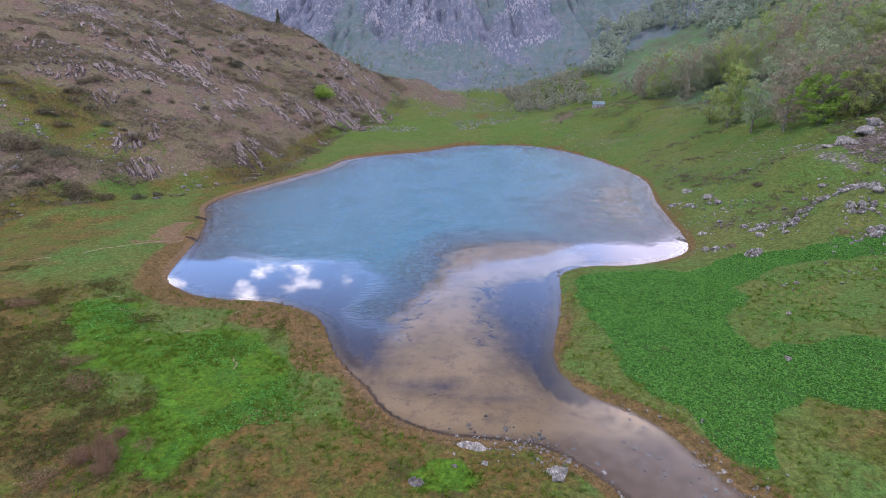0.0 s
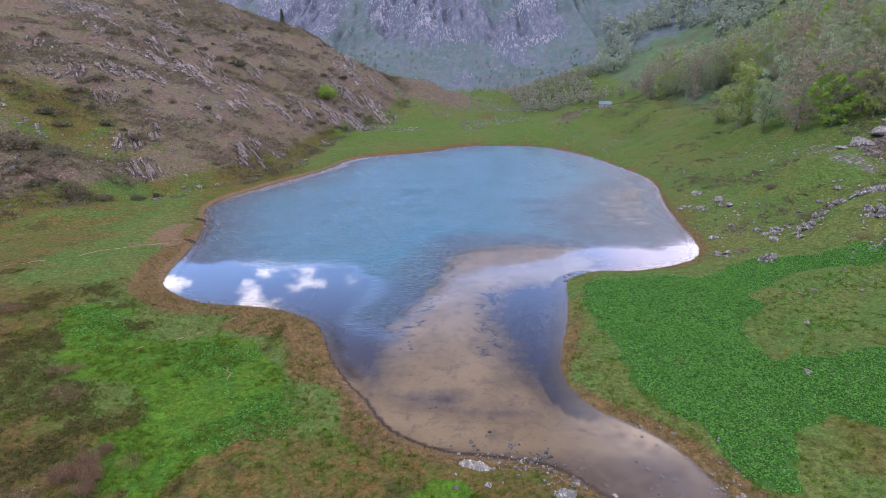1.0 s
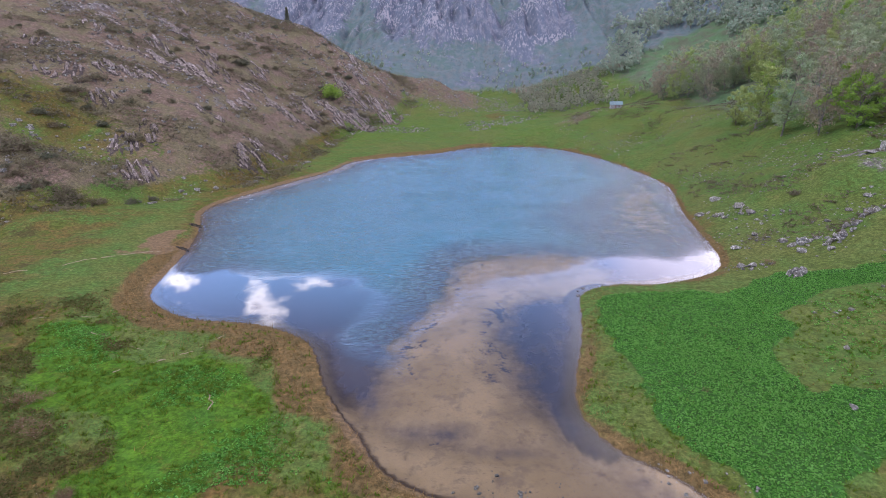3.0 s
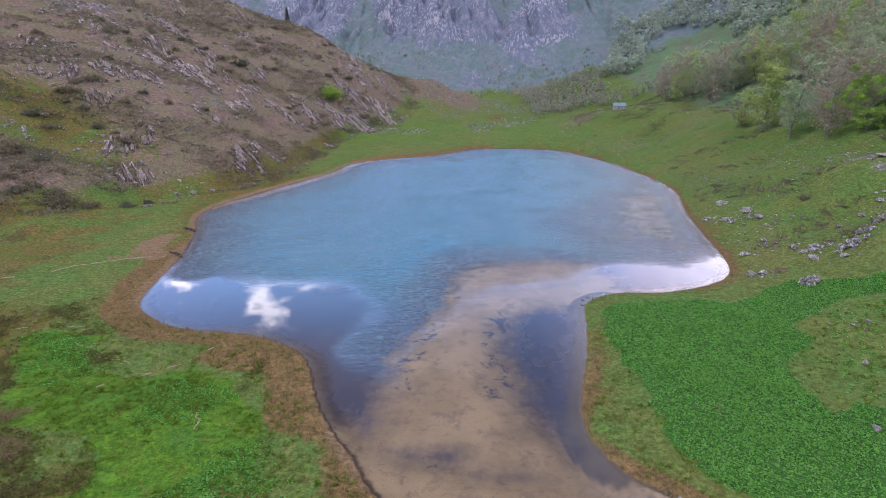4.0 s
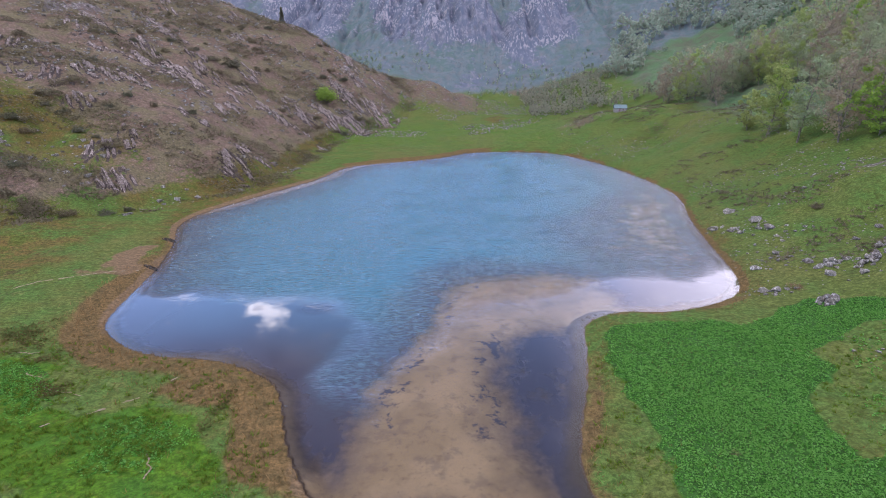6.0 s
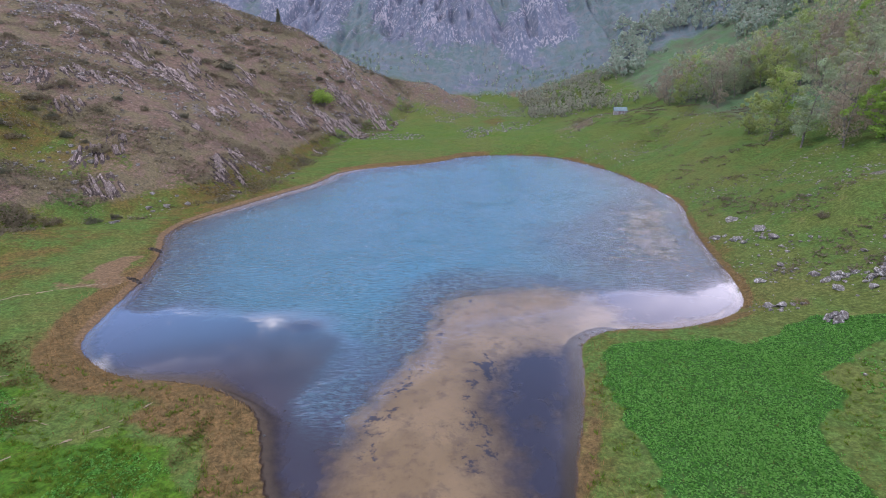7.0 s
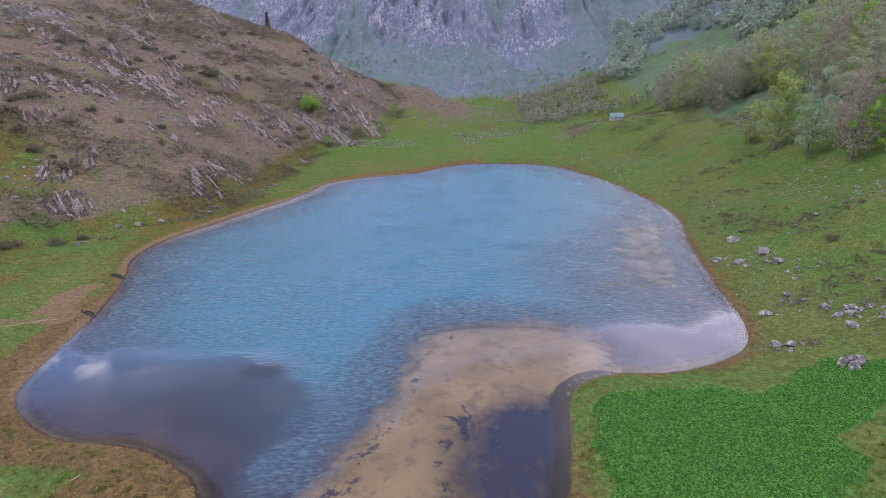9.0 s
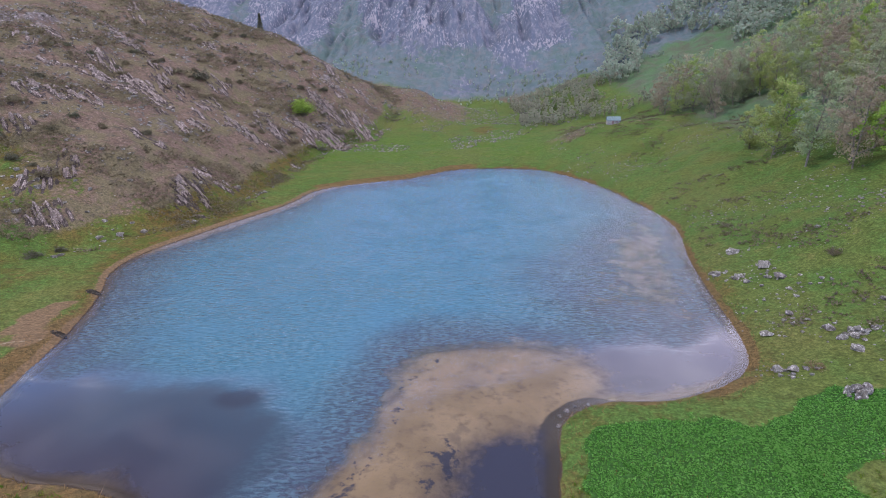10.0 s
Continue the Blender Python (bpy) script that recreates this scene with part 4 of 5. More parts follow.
# ---- woods ----
BARK = bark_material()
BARK_DARK = bark_material("dark_twigs", (0.12, 0.085, 0.08), (0.22, 0.155, 0.145))
TWIG = bark_material("bare_twigs", (0.12, 0.075, 0.045), (0.19, 0.12, 0.075))
LEAF_FRESH = leaf_material("fresh_beech_leaf", (0.20, 0.34, 0.055), (0.28, 0.42, 0.08), (0.15, 0.27, 0.05))
LEAF_YELLOW = leaf_material("yellow_green_leaf", (0.28, 0.37, 0.11), (0.23, 0.34, 0.10), (0.30, 0.35, 0.13))
LEAF_BRONZE = leaf_material("bronze_bud", (0.30, 0.245, 0.17), (0.265, 0.245, 0.17), (0.30, 0.275, 0.185))
LEAF_DULL = leaf_material("dull_olive_leaf", (0.23, 0.31, 0.165), (0.285, 0.36, 0.195), (0.275, 0.29, 0.185))
LEAF_DARK = leaf_material("dark_needles", (0.085, 0.10, 0.065), (0.12, 0.13, 0.08), (0.10, 0.105, 0.075))
# far wood and scrub leaf colours lightened to stand in for haze
LEAF_FAR = leaf_material("hazed_far_leaf", (0.23, 0.37, 0.25), (0.29, 0.41, 0.29), (0.35, 0.35, 0.28))
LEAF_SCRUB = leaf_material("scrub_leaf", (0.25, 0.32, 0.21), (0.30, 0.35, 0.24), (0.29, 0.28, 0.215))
LEAF_HEATH = leaf_material("heath_leaf", (0.125, 0.115, 0.075), (0.16, 0.15, 0.09), (0.12, 0.11, 0.075))

KINDS = [
    tree("beech_tree", 1, 17, 9.5, LEAF_YELLOW, BARK, 5000, 0.20, 2, 0.1, "young beech in thin yellow-green spring leaf"),
    tree("beech_tree", 2, 19, 8.0, LEAF_DULL, BARK, 3300, 0.20, 1, 0.2, "tall slim beech with sparse olive leaf"),
    tree("beech_tree", 3, 17, 8.5, LEAF_BRONZE, BARK, 3000, 0.19, 2, 0.12, "beech with bronze buds and bare grey stems"),
    tree("beech_tree", 4, 10.5, 9.5, LEAF_FRESH, BARK, 5200, 0.20, 3, 0.06, "low spreading beech in bright green leaf"),
    tree("beech_tree", 5, 15, 7.5, LEAF_BRONZE, BARK, 1900, 0.19, 1, 0.25, "half-bare beech with reddish brown buds"),
    tree("beech_tree", 6, 16, 8.5, LEAF_DULL, BARK, 4200, 0.20, 1, 0.18, "beech with dull green crown over a grey trunk"),
    tree("beech_tree", 7, 10, 5.5, LEAF_YELLOW, BARK, 3000, 0.19, 2, 0.08, "small beech in yellowish new leaf"),
    tree("beech_tree", 8, 18, 8.0, LEAF_FRESH, BARK, 4600, 0.20, 1, 0.2, "tall beech in fresh green leaf"),
]
used = set()


def plant(kind, x, y, scale, turn, group=""):
    m = pose(x, y, height(x, y) - 0.15, 0, 0, turn) @ Matrix.Scale(scale, 4)
    if id(kind) not in used:
        used.add(id(kind))
        kind.matrix_basis = m
        return tagged(kind, group=group)
    ob = copy_thing(kind, m)
    ob.matrix_basis = m
    return tagged(ob, group=group)


# trees along the front of the wood
FRONT = [(0, 79.3, 156, 1.05, 10), (1, 79.3, 143, 1.0, 80), (6, 79.9, 167, 1.0, 40), (2, 81, 132, 1.05, 200), (3, 86, 128, 1.0, 20), (2, 88, 133, 0.95, 300),
         (7, 84, 159, 0.85, 120), (5, 105.7, 228, 1.05, 0), (1, 113.8, 220, 0.85, 60), (2, 93.6, 217, 1.0, 150), (5, 90.7, 229, 0.95, 220), (4, 86, 140, 1.0, 30), (1, 89, 149, 0.9, 170), (6, 92, 124, 1.0, 90), (2, 95, 130, 1.0, 250), (7, 91, 141, 0.8, 310), (5, 97, 143, 0.95, 100)]
for kind, x, y, scale, turn in FRONT:
    plant(KINDS[kind], x, y, scale, turn, "beeches on the slope")

rs = np.random.RandomState(21)
CLEARING = chaikin([(100, 330), (118, 305), (132, 285), (150, 330), (165, 370), (150, 410), (120, 380)], 1)
FOREST = chaikin([(90, 122), (94, 136), (99, 152), (105, 172), (109, 192), (111, 212), (101, 220), (92, 222), (82, 243), (84, 258), (98, 270), (112, 280), (126, 276), (150, 290), (240, 330), (240, 60), (112, 96)], 1)
fx, fy = scatter(rs, 3000, 70, 235, 95, 330)
inside = outside(fx, fy, FOREST) < 0
fx, fy = fx[inside], fy[inside]
spots = []
for x, y in zip(fx, fy):
    gap = 4.2 if y < 240 else 5.0
    if all((x - a) ** 2 + (y - b) ** 2 > gap * gap for a, b in spots):
        spots.append((x, y))
near = [(x, y) for x, y in spots if x < 0.55 * y + 45 and x - 70 < 75 and y < 262]
near = near[:135]
weights = np.array([0.14, 0.24, 0.16, 0.03, 0.12, 0.23, 0.04, 0.04])
for x, y in near:
    kind = rs.choice(len(KINDS), p=weights)
    plant(KINDS[kind], x, y, rs.uniform(0.62, 0.95), rs.uniform(0, 360), "beeches on the slope")


def wood_stuff(name, places, leaf, per, size, tall, label, thick=0.07):
    verts, faces, wv, wf = [], [], [], []
    r = np.random.RandomState(len(places))
    px, py = np.array(places).T
    pz = land(px, py)
    centres = []
    for x, y, z in zip(px, py, pz):
        h = tall * r.uniform(0.6, 1.1)
        tube(wv, wf, np.array([[x, y, z - 0.3], [x + r.normal(0, 0.3), y, z + h * 0.5], [x + r.normal(0, 0.5), y, z + h]]), [thick * h * 0.2, thick * h * 0.13, 0.03], 4)
        bunch = per // 12
        k = r.uniform(0, 1, bunch)
        ring = h * 0.25 * np.sqrt(np.clip(1.08 - ((k - 0.5) / 0.52) ** 2, 0, 1)) * np.sqrt(r.rand(bunch))
        a = r.uniform(0, 2 * math.pi, bunch)
        centres.append(np.stack([x + ring * np.cos(a), y + ring * np.sin(a), z + h * (0.28 + 0.74 * k)], 1))
    lv, lf = leaf_clumps(r, np.concatenate(centres), 0.085 * tall, 12, size)
    stuff(name + "_stems", wv, wf, BARK, "bare grey stems of distant woodland", "woodland")
    return stuff(name, lv, lf, leaf, label, "woodland")


taken = set(near)
deep = [p for p in spots if p not in taken]
for n, (leaf, label) in enumerate(((LEAF_DULL, "distant beech wood in dull olive leaf"), (LEAF_BRONZE, "distant beech wood still in brown bud"), (LEAF_YELLOW, "distant beech wood in thin yellow-green leaf"))):
    some = deep[n::3]
    if some:
        wood_stuff("woodland", some, leaf, 190, 0.36, 14, label)
hx, hy = scatter(rs, 2000, 55, 235, 325, 500)
hz = land(hx, hy)
dens = fbm(hx, hy, 40, 3)
ok = (dens + 0.25 * ramp(hx, 70, 130) > -0.3) & (outside(hx, hy, CLEARING) > 0) & (hx > 74 + 0.75 * (hy - 340) + 60 * fbm(hx, hy, 30, 3))
wood_stuff("far_woodland", list(zip(hx[ok], hy[ok])), LEAF_FAR, 96, 0.55, 9.0, "woods below the far cliffs, leaf colour paled for haze")
lx, ly = scatter(rs, 1000, -70, 130, 330, 432)
lz = land(lx, ly)
ok = (fbm(lx, ly, 30, 4) + 0.3 * rs.rand(len(lx)) > 0.26) & (lz < 38) & (outside(lx, ly, HILL) > 4)
wood_stuff("valley_scrub", list(zip(lx[ok], ly[ok])), LEAF_FAR, 60, 0.36, 2.6, "scrub at the foot of the far cliffs, leaf colour paled for haze")
bx, by = scatter(rs, 420, 36, 92, 262, 345)
ok = fbm(bx, by, 22, 3) > -0.08
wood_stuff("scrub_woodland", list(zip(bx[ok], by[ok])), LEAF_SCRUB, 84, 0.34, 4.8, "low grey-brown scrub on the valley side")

# ---- single trees and bushes ----
fir = pine("fir_tree", 31, 9.0, LEAF_DARK, BARK_DARK, "lone dark conifer on the hill crest")
fir.matrix_basis = pose(-84, 304, height(-84, 304) - 0.2)
BUSHES = [
    shrub("juniper_bush", 41, 3.0, 0.9, LEAF_DARK, BARK_DARK, 480, 0.18, "low dark green juniper on the pasture", 18),
    shrub("juniper_bush", 42, 4.2, 1.0, LEAF_HEATH, BARK_DARK, 520, 0.2, "flat brown-green heath bush on the hillside", 18),
    shrub("juniper_bush", 43, 2.4, 1.1, LEAF_HEATH, BARK_DARK, 420, 0.17, "rounded dark juniper bush", 18),
]
BUSH_SPOTS = [(-80.5, 106.4, 0, 1.0), (-73.6, 107.9, 2, 1.2), (-73.5, 111, 0, 0.7), (-66.8, 117.6, 0, 1.1), (-82.4, 109, 2, 0.8), (-75.7, 110.5, 1, 0.9), (-90, 117, 1, 2.0), (-79, 220, 0, 2.3),
              (-70.8, 112.4, 1, 0.8), (-64.7, 121.9, 0, 0.7), (57, 127, 1, 0.55), (60.5, 103, 1, 0.6)]
for x, y, kind, scale in BUSH_SPOTS:
    plant(BUSHES[kind], x, y, scale, (x * 37) % 360, "low bushes")
bx, by = scatter(rs, 900, -125, -20, 96, 312)
bz, bc = land(bx, by, True)
ok = (outside(bx, by, HILL) < 2) & (bc["rock"] < 0.6) & (fbm(bx, by, 16, 3) > 0.0)
for x, y in list(zip(bx[ok], by[ok]))[:150]:
    plant(BUSHES[rs.randint(0, 3)], x, y, rs.uniform(0.5, 1.3), rs.uniform(0, 360), "low bushes")
green_bush = shrub("green_bush", 51, 7.0, 6.2, LEAF_FRESH, BARK, 2600, 0.3, "bright green leafy bush on the rocky spur", 60)
green_bush.matrix_basis = pose(-49.5, 237, height(-49.5, 237) - 0.3)

BARE = [
    shrub("bare_shrub", 61, 2.4, 1.9, LEAF_BRONZE, TWIG, 60, 0.05, "leafless purplish-brown shrub among dry grass", 130),
    shrub("bare_shrub", 62, 2.6, 0.9, LEAF_BRONZE, TWIG, 50, 0.05, "low leafless brown shrub", 60),
]
for x, y, kind, scale in ((-24.6, 33.2, 0, 0.9), (-25.6, 34.6, 0, 0.8), (-24.2, 31.8, 0, 0.75), (-26.4, 33, 0, 0.85), (-25.2, 36, 0, 0.6), (-22.8, 34.8, 1, 0.8), (-31.8, 42.6, 1, 1.0), (-33.4, 43.2, 1, 0.9), (-35.9, 46.4, 1, 1.0), (-34.8, 47, 1, 0.8),
                          (-48.8, 58.6, 1, 1.1), (-50.4, 59, 1, 1.0), (44.2, 79.7, 1, 0.9), (22.7, 49.7, 1, 0.4), (-27.8, 30.6, 1, 1.2), (57, 74.5, 1, 0.9)):
    plant(BARE[kind], x, y, scale, (x * 53) % 360, "bare shrubs")

# ---- rocks ----
STONE = stone_material()
STONE_DARK = stone_material("weathered_limestone", (0.15, 0.135, 0.125), (0.38, 0.36, 0.345))
STONE_PALE = stone_material("pale_limestone", (0.30, 0.285, 0.25), (0.58, 0.56, 0.51))
BLOCKS = [stone_mesh("boulder", 70 + n, (STONE, STONE_DARK, STONE)[n % 3], (0.6, 0.75, 0.5, 0.9, 0.45, 0.7)[n % 6]) for n in range(9)]


def boulder(x, y, size, kind, turn, label, group="boulders"):
    ob = new("boulder", BLOCKS[kind % 9])
    ob.matrix_basis = pose(x, y, height(x, y) + 0.12 * size, turn % 23 - 11, turn % 17 - 8, turn) @ Matrix.Scale(0.85 * size, 4)
    return tagged(ob, label, "rock", group)


SLOPE_BLOCKS = [(52, 114.4, 2.2, 0), (52.4, 106.2, 2.0, 3), (53.3, 106.6, 1.4, 1), (52.4, 101.6, 2.0, 4), (51.3, 102.6, 1.1, 5), (48.6, 103, 1.3, 6), (51.6, 97.8, 1.0, 2), (55.6, 97.8, 1.0, 8), (62.9, 111.4, 1.1, 5),
                (43.8, 88.3, 1.5, 0), (40.7, 80.4, 1.3, 5), (42, 79.9, 1.6, 8), (43.2, 79.7, 0.8, 1), (49.2, 81.3, 1.5, 3), (52.1, 79.6, 1.2, 5), (48.1, 91.6, 1.3, 4), (49.1, 89.3, 0.8, 2), (49.6, 86.5, 1.5, 1), (79.5, 109, 4.6, 2),
                (86, 113, 4.6, 0), (89, 115, 4.0, 3), (66.6, 82, 2.2, 6), (38.4, 55.3, 0.8, 8), (32.6, 45.7, 0.9, 2), (58, 90, 1.3, 4), (63, 93, 1.1, 7), (67, 95, 1.4, 0)]
for x, y, size, kind in SLOPE_BLOCKS:
    boulder(x, y, size, kind, (x * 91) % 360, "grey limestone boulder half sunk in the pasture" if size < 3 else "large pale limestone block above the scree")
for x, y, size, kind in ((8.2, 31.9, 1.5, 5), (7.6, 32.2, 0.8, 8), (2.9, 33.1, 0.6, 2), (11.6, 32.6, 0.45, 5), (7.6, 35.1, 0.4, 8), (20.2, 31.6, 0.5, 2), (19.8, 32.4, 0.4, 8), (16.3, 72.2, 0.7, 1), (16.6, 73.6, 0.6, 4), (17.4, 74.4, 0.6, 7), (18.4, 75.3, 0.5, 1), (19.8, 75.7, 0.5, 4), (-13.1, 56.2, 0.35, 8)):
    boulder(x, y, size, kind, (y * 77) % 360, "pale stone at the water's edge", "shore boulders")
slab = new("rock_slab", stone_mesh("rock_slab", 91, STONE_PALE, 0.22))
slab.matrix_basis = pose(74.2, 106.5, height(74.2, 106.5) + 0.35, 6, 8, 25) @ Matrix.Diagonal((3.6, 1.5, 2.4, 1))
tagged(slab, "flat pale rock slab leaning on the grass", "rock")

outcrop("rock_outcrop", 101, 2.3, 35.2, 3.0, 1.2, 0.55, STONE_PALE, "low pale rock ledge beside the outlet", (0, 0), 0.22)
outcrop("rock_outcrop", 102, 0.8, 32.9, 1.2, 0.9, 0.6, STONE_DARK, "small weathered rock in bright grass", (0, 0), 0.16)
outcrop("rock_outcrop", 103, -2.1, 31.2, 1.3, 0.8, 0.5, STONE_DARK, "small weathered rock in bright grass", (0, 0), 0.16)
CHUNKS = [stone_mesh("stone", 300 + n, (STONE, STONE_DARK, STONE)[n % 3], 0.75, 2) for n in range(6)]
rubble("rock_outcrop", 104, 44.6, 74.0, 2.3, 1.8, 1.9, CHUNKS, "heap of weathered jagged rock in the pasture", 30)
for n, (x, y, w, d, h) in enumerate(((51.3, 84, 3.4, 1.8, 1.4), (54.6, 82.0, 3.6, 2, 1.6), (65.5, 86.9, 4.5, 2.5, 1.9), (61, 86.0, 3.2, 2, 1.4), (68.6, 85.4, 2.4, 1.8, 1.4), (60, 72.3, 3.8, 2.2, 1.8), (47, 108.3, 2.4, 1.8, 0.9), (48.4, 105, 2.2, 1.4, 0.8), (57.4, 84.2, 2.2, 1.5, 1.2), (62, 79, 4, 2.5, 1.6), (69, 88, 4, 2.5, 1.5))):
    rubble("rock_outcrop", 110 + n, x, y, 1.25 * w, 1.2 * d, h, CHUNKS, "rib of broken limestone on the grassy slope")
# low stone mounds added in place of dark reed patches on the shore
SHORE_MOUND = stone_material("dark_shore_mound", (0.03, 0.026, 0.02), (0.09, 0.078, 0.062))
outcrop("rock_outcrop", 131, -47.4, 103.6, 4.6, 2.4, 0.35, SHORE_MOUND, "low dark mound standing in for a reed patch at the lake edge", (0, 0), 0.24)
outcrop("rock_outcrop", 132, -43.0, 90, 3.6, 1.5, 0.22, SHORE_MOUND, "low dark mound standing in for a reed patch at the lake edge", (0, 0), 0.2)
CRAG_PALE = stone_material("ribbed_limestone", (0.22, 0.18, 0.16), (0.50, 0.435, 0.395))
# darker copy of the stone, used as shade low between the fins
CLEFT_SHADE = stone_material("cleft_shade", (0.065, 0.052, 0.045), (0.17, 0.14, 0.12))
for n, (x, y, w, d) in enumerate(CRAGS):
    ribbed_crag("rock_outcrop", 140 + n, x, y, 1.25 * w, 1.25 * d, (CRAG_PALE, CLEFT_SHADE), "ribbed grey limestone crag on the brown hillside")

rs = np.random.RandomState(78)
cx, cy = scatter(rs, 260, -118, -28, 128, 292)
_, cc = land(cx, cy, True)
ok = (outside(cx, cy, HILL) < -3) & (fbm(cx + 0.5 * cy, (cy - 0.5 * cx) * 0.5, 15, 4, 0.6) + 0.25 * rs.rand(len(cx)) > 0.1)
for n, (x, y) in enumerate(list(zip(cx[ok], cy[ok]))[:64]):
    ribbed_crag("rock_outcrop", 180 + n, x, y, rs.uniform(3.5, 7.5), rs.uniform(4, 9), (CRAG_PALE, CLEFT_SHADE), "small fins of limestone among brown heath")
rs = np.random.RandomState(77)


def stones(name, n, box, rule, small, big, material, label):
    x, y = scatter(rs, n, *box)
    z, cover = land(x, y, True)
    ok = rule(x, y, cover)
    x, y, z = x[ok], y[ok], z[ok]
    size = small * (big / small) ** (rs.rand(len(x)) ** 2.2)
    v, f = pebbles(rs, x, y, z + 0.12 * size, size)
    return stuff(name, v, f, material, label, "stones")


stones("hillside_stones", 15000, (-135, -15, 90, 315), lambda x, y, c: (outside(x, y, HILL) < 3) & (fbm(x, y, 18, 4) + 0.5 * c["rock"] + rs.rand(len(x)) * 0.4 > 0.25), 0.28, 1.5, STONE, "loose pale stones strewn over the brown hillside")
stones("slope_stones", 14000, (40, 100, 60, 240), lambda x, y, c: (c["shore"] > 1) & (fbm(x, y, 12, 4) + 0.35 * ramp(x, 50, 66) * ramp(y, 120, 95) + rs.rand(len(x)) * 0.25 > 0.25), 0.1, 0.65, STONE, "scattered limestone stones in the grass")
SCREE_STONE = stone_material("brown_scree", (0.17, 0.14, 0.12), (0.45, 0.39, 0.35))
stones("scree", 9000, (70, 100, 88, 116), lambda x, y, c: outside(x, y, chaikin([(78, 108), (88, 114), (98, 112), (96, 98), (84, 92), (74, 98)], 1)) < 1.5 * fbm(x, y, 4, 3), 0.2, 0.95, SCREE_STONE, "steep tongue of broken brownish scree")
stones("shore_stones", 8000, (0, 40, 18, 41), lambda x, y, c: (c["shore"] < 3.5) & (c["shore"] > -4) & (rs.rand(len(x)) < 0.75 * np.exp(-0.6 * np.abs(c["shore"] - 0.3)) * (0.2 + 1.6 * ramp(fbm(x, y, 3, 2), -0.1, 0.3))), 0.09, 0.42, STONE, "small pale stones along the outlet")
stones("far_shore_stones", 450, (16, 56, 70, 212), lambda x, y, c: (np.abs(c["shore"] - 0.4) < 1.3) & (fbm(x, y, 12, 3) > 0.0), 0.12, 0.5, STONE, "stones along the grassy shore")
stones("valley_stones", 7000, (-40, 70, 225, 345), lambda x, y, c: (fbm(x, y, 25, 4) - 0.12 + 0.75 * knoll(x, y, -10, 306, 1, 30, 16) + 0.3 * knoll(x, y, 50, 226, 1, 16, 16) > 0.05) & (c["shore"] > 6), 0.3, 1.3, STONE, "pale stones over the valley floor")

# ---- plants on the ground ----
LEAF_RANK = leaf_material("rank_tussock", (0.07, 0.085, 0.024), (0.10, 0.095, 0.032), (0.125, 0.09, 0.04))
DOCK = leaf_material("dock_leaf", (0.082, 0.265, 0.034), (0.195, 0.42, 0.10), (0.028, 0.122, 0.016))
SEDGE = leaf_material("dry_sedge", (0.25, 0.165, 0.07), (0.185, 0.125, 0.052), (0.13, 0.10, 0.042))
MEADOW = leaf_material("meadow_blade", (0.058, 0.132, 0.012), (0.09, 0.172, 0.016), (0.118, 0.136, 0.022))
GRASS = leaf_material("tussock_grass", (0.08, 0.13, 0.025), (0.14, 0.12, 0.035), (0.21, 0.135, 0.055))

x, y = scatter(rs, 135000, 14, 68, 29, 78)
edge = outside(x, y, RUMEX_BED) + 2.6 * fbm(x, y, 5, 4, 0.6)
ok = (edge < 0) & (rs.rand(len(x)) < ramp(-edge, -0.2, 1.0) * (0.75 + 0.6 * fbm(x, y, 5, 2)))
x, y = x[ok], y[ok]
v, f = broad_leaves(rs, x, y, land(x, y), rs.uniform(0.15, 0.28, len(x)), 3)
stuff("dock_bed", v, f, DOCK, "dense bed of broad-leaved green dock beside the lake", "plants")
x, y = scatter(rs, 22000, -48, -5, 30, 64)
patch = fbm(x + 30, y, 7, 3)
ok = (outside(x, y, FRESH_MEADOW) < -0.5) & (patch + 0.55 * np.exp(-(((x + 15) / 5) ** 2) - ((y - 41) / 4) ** 2) + 0.35 * rs.rand(len(x)) > 0.33)
x, y = x[ok], y[ok]
v, f = broad_leaves(rs, x, y, land(x, y), rs.uniform(0.14, 0.3, len(x)), 4)
stuff("dock_patches", v, f, DOCK, "patches of broad-leaved herbs in the bright meadow", "plants")

x, y = scatter(rs, 5000, 34, 72, 40, 74)
ok = (outside(x, y, RUMEX_BED) > 0) & (fbm(x, y, 4.5, 3) + 0.25 * rs.rand(len(x)) > 0.36)
x, y = x[ok], y[ok]
v, f = broad_leaves(rs, x, y, land(x, y), rs.uniform(0.16, 0.3, len(x)), 5)
stuff("loose_dock", v, f, DOCK, "scattered clumps of dock in the pasture", "plants")
rx, ry = np.array([(p[0], p[1]) for p in SLOPE_BLOCKS if p[1] > 70]).T
rx, ry = np.repeat(rx, 13) + rs.normal(0, 1.5, 13 * len(rx)), np.repeat(ry, 13) + rs.normal(0, 1.2, 13 * len(ry))
size = 0.15 * (0.7 / 0.15) ** (rs.rand(len(rx)) ** 1.8)
v, f = pebbles(rs, rx, ry, land(rx, ry) + 0.1 * size, size)
stuff("block_rubble", v, f, STONE, "broken pale stones round the boulders", "stones")
x, y = scatter(rs, 150000, -60, 56, 26, 130)
z, cover = land(x, y, True)
d = cover["shore"]
ok = (d > 0.0) & (rs.rand(len(x)) < np.clip(cover["sedge"], 0, 1) * (0.55 + 0.6 * fbm(x, y, 2.5, 2)))
x, y, z = x[ok][:42000], y[ok][:42000], z[ok][:42000]
v, f = blades(rs, x, y, z, rs.uniform(0.25, 0.65, len(x)), 0.035, 0.5)
stuff("shore_sedge", v, f, SEDGE, "flattened tawny sedge along the shore", "plants")
x, y = scatter(rs, 60000, -52, 40, 28, 68)
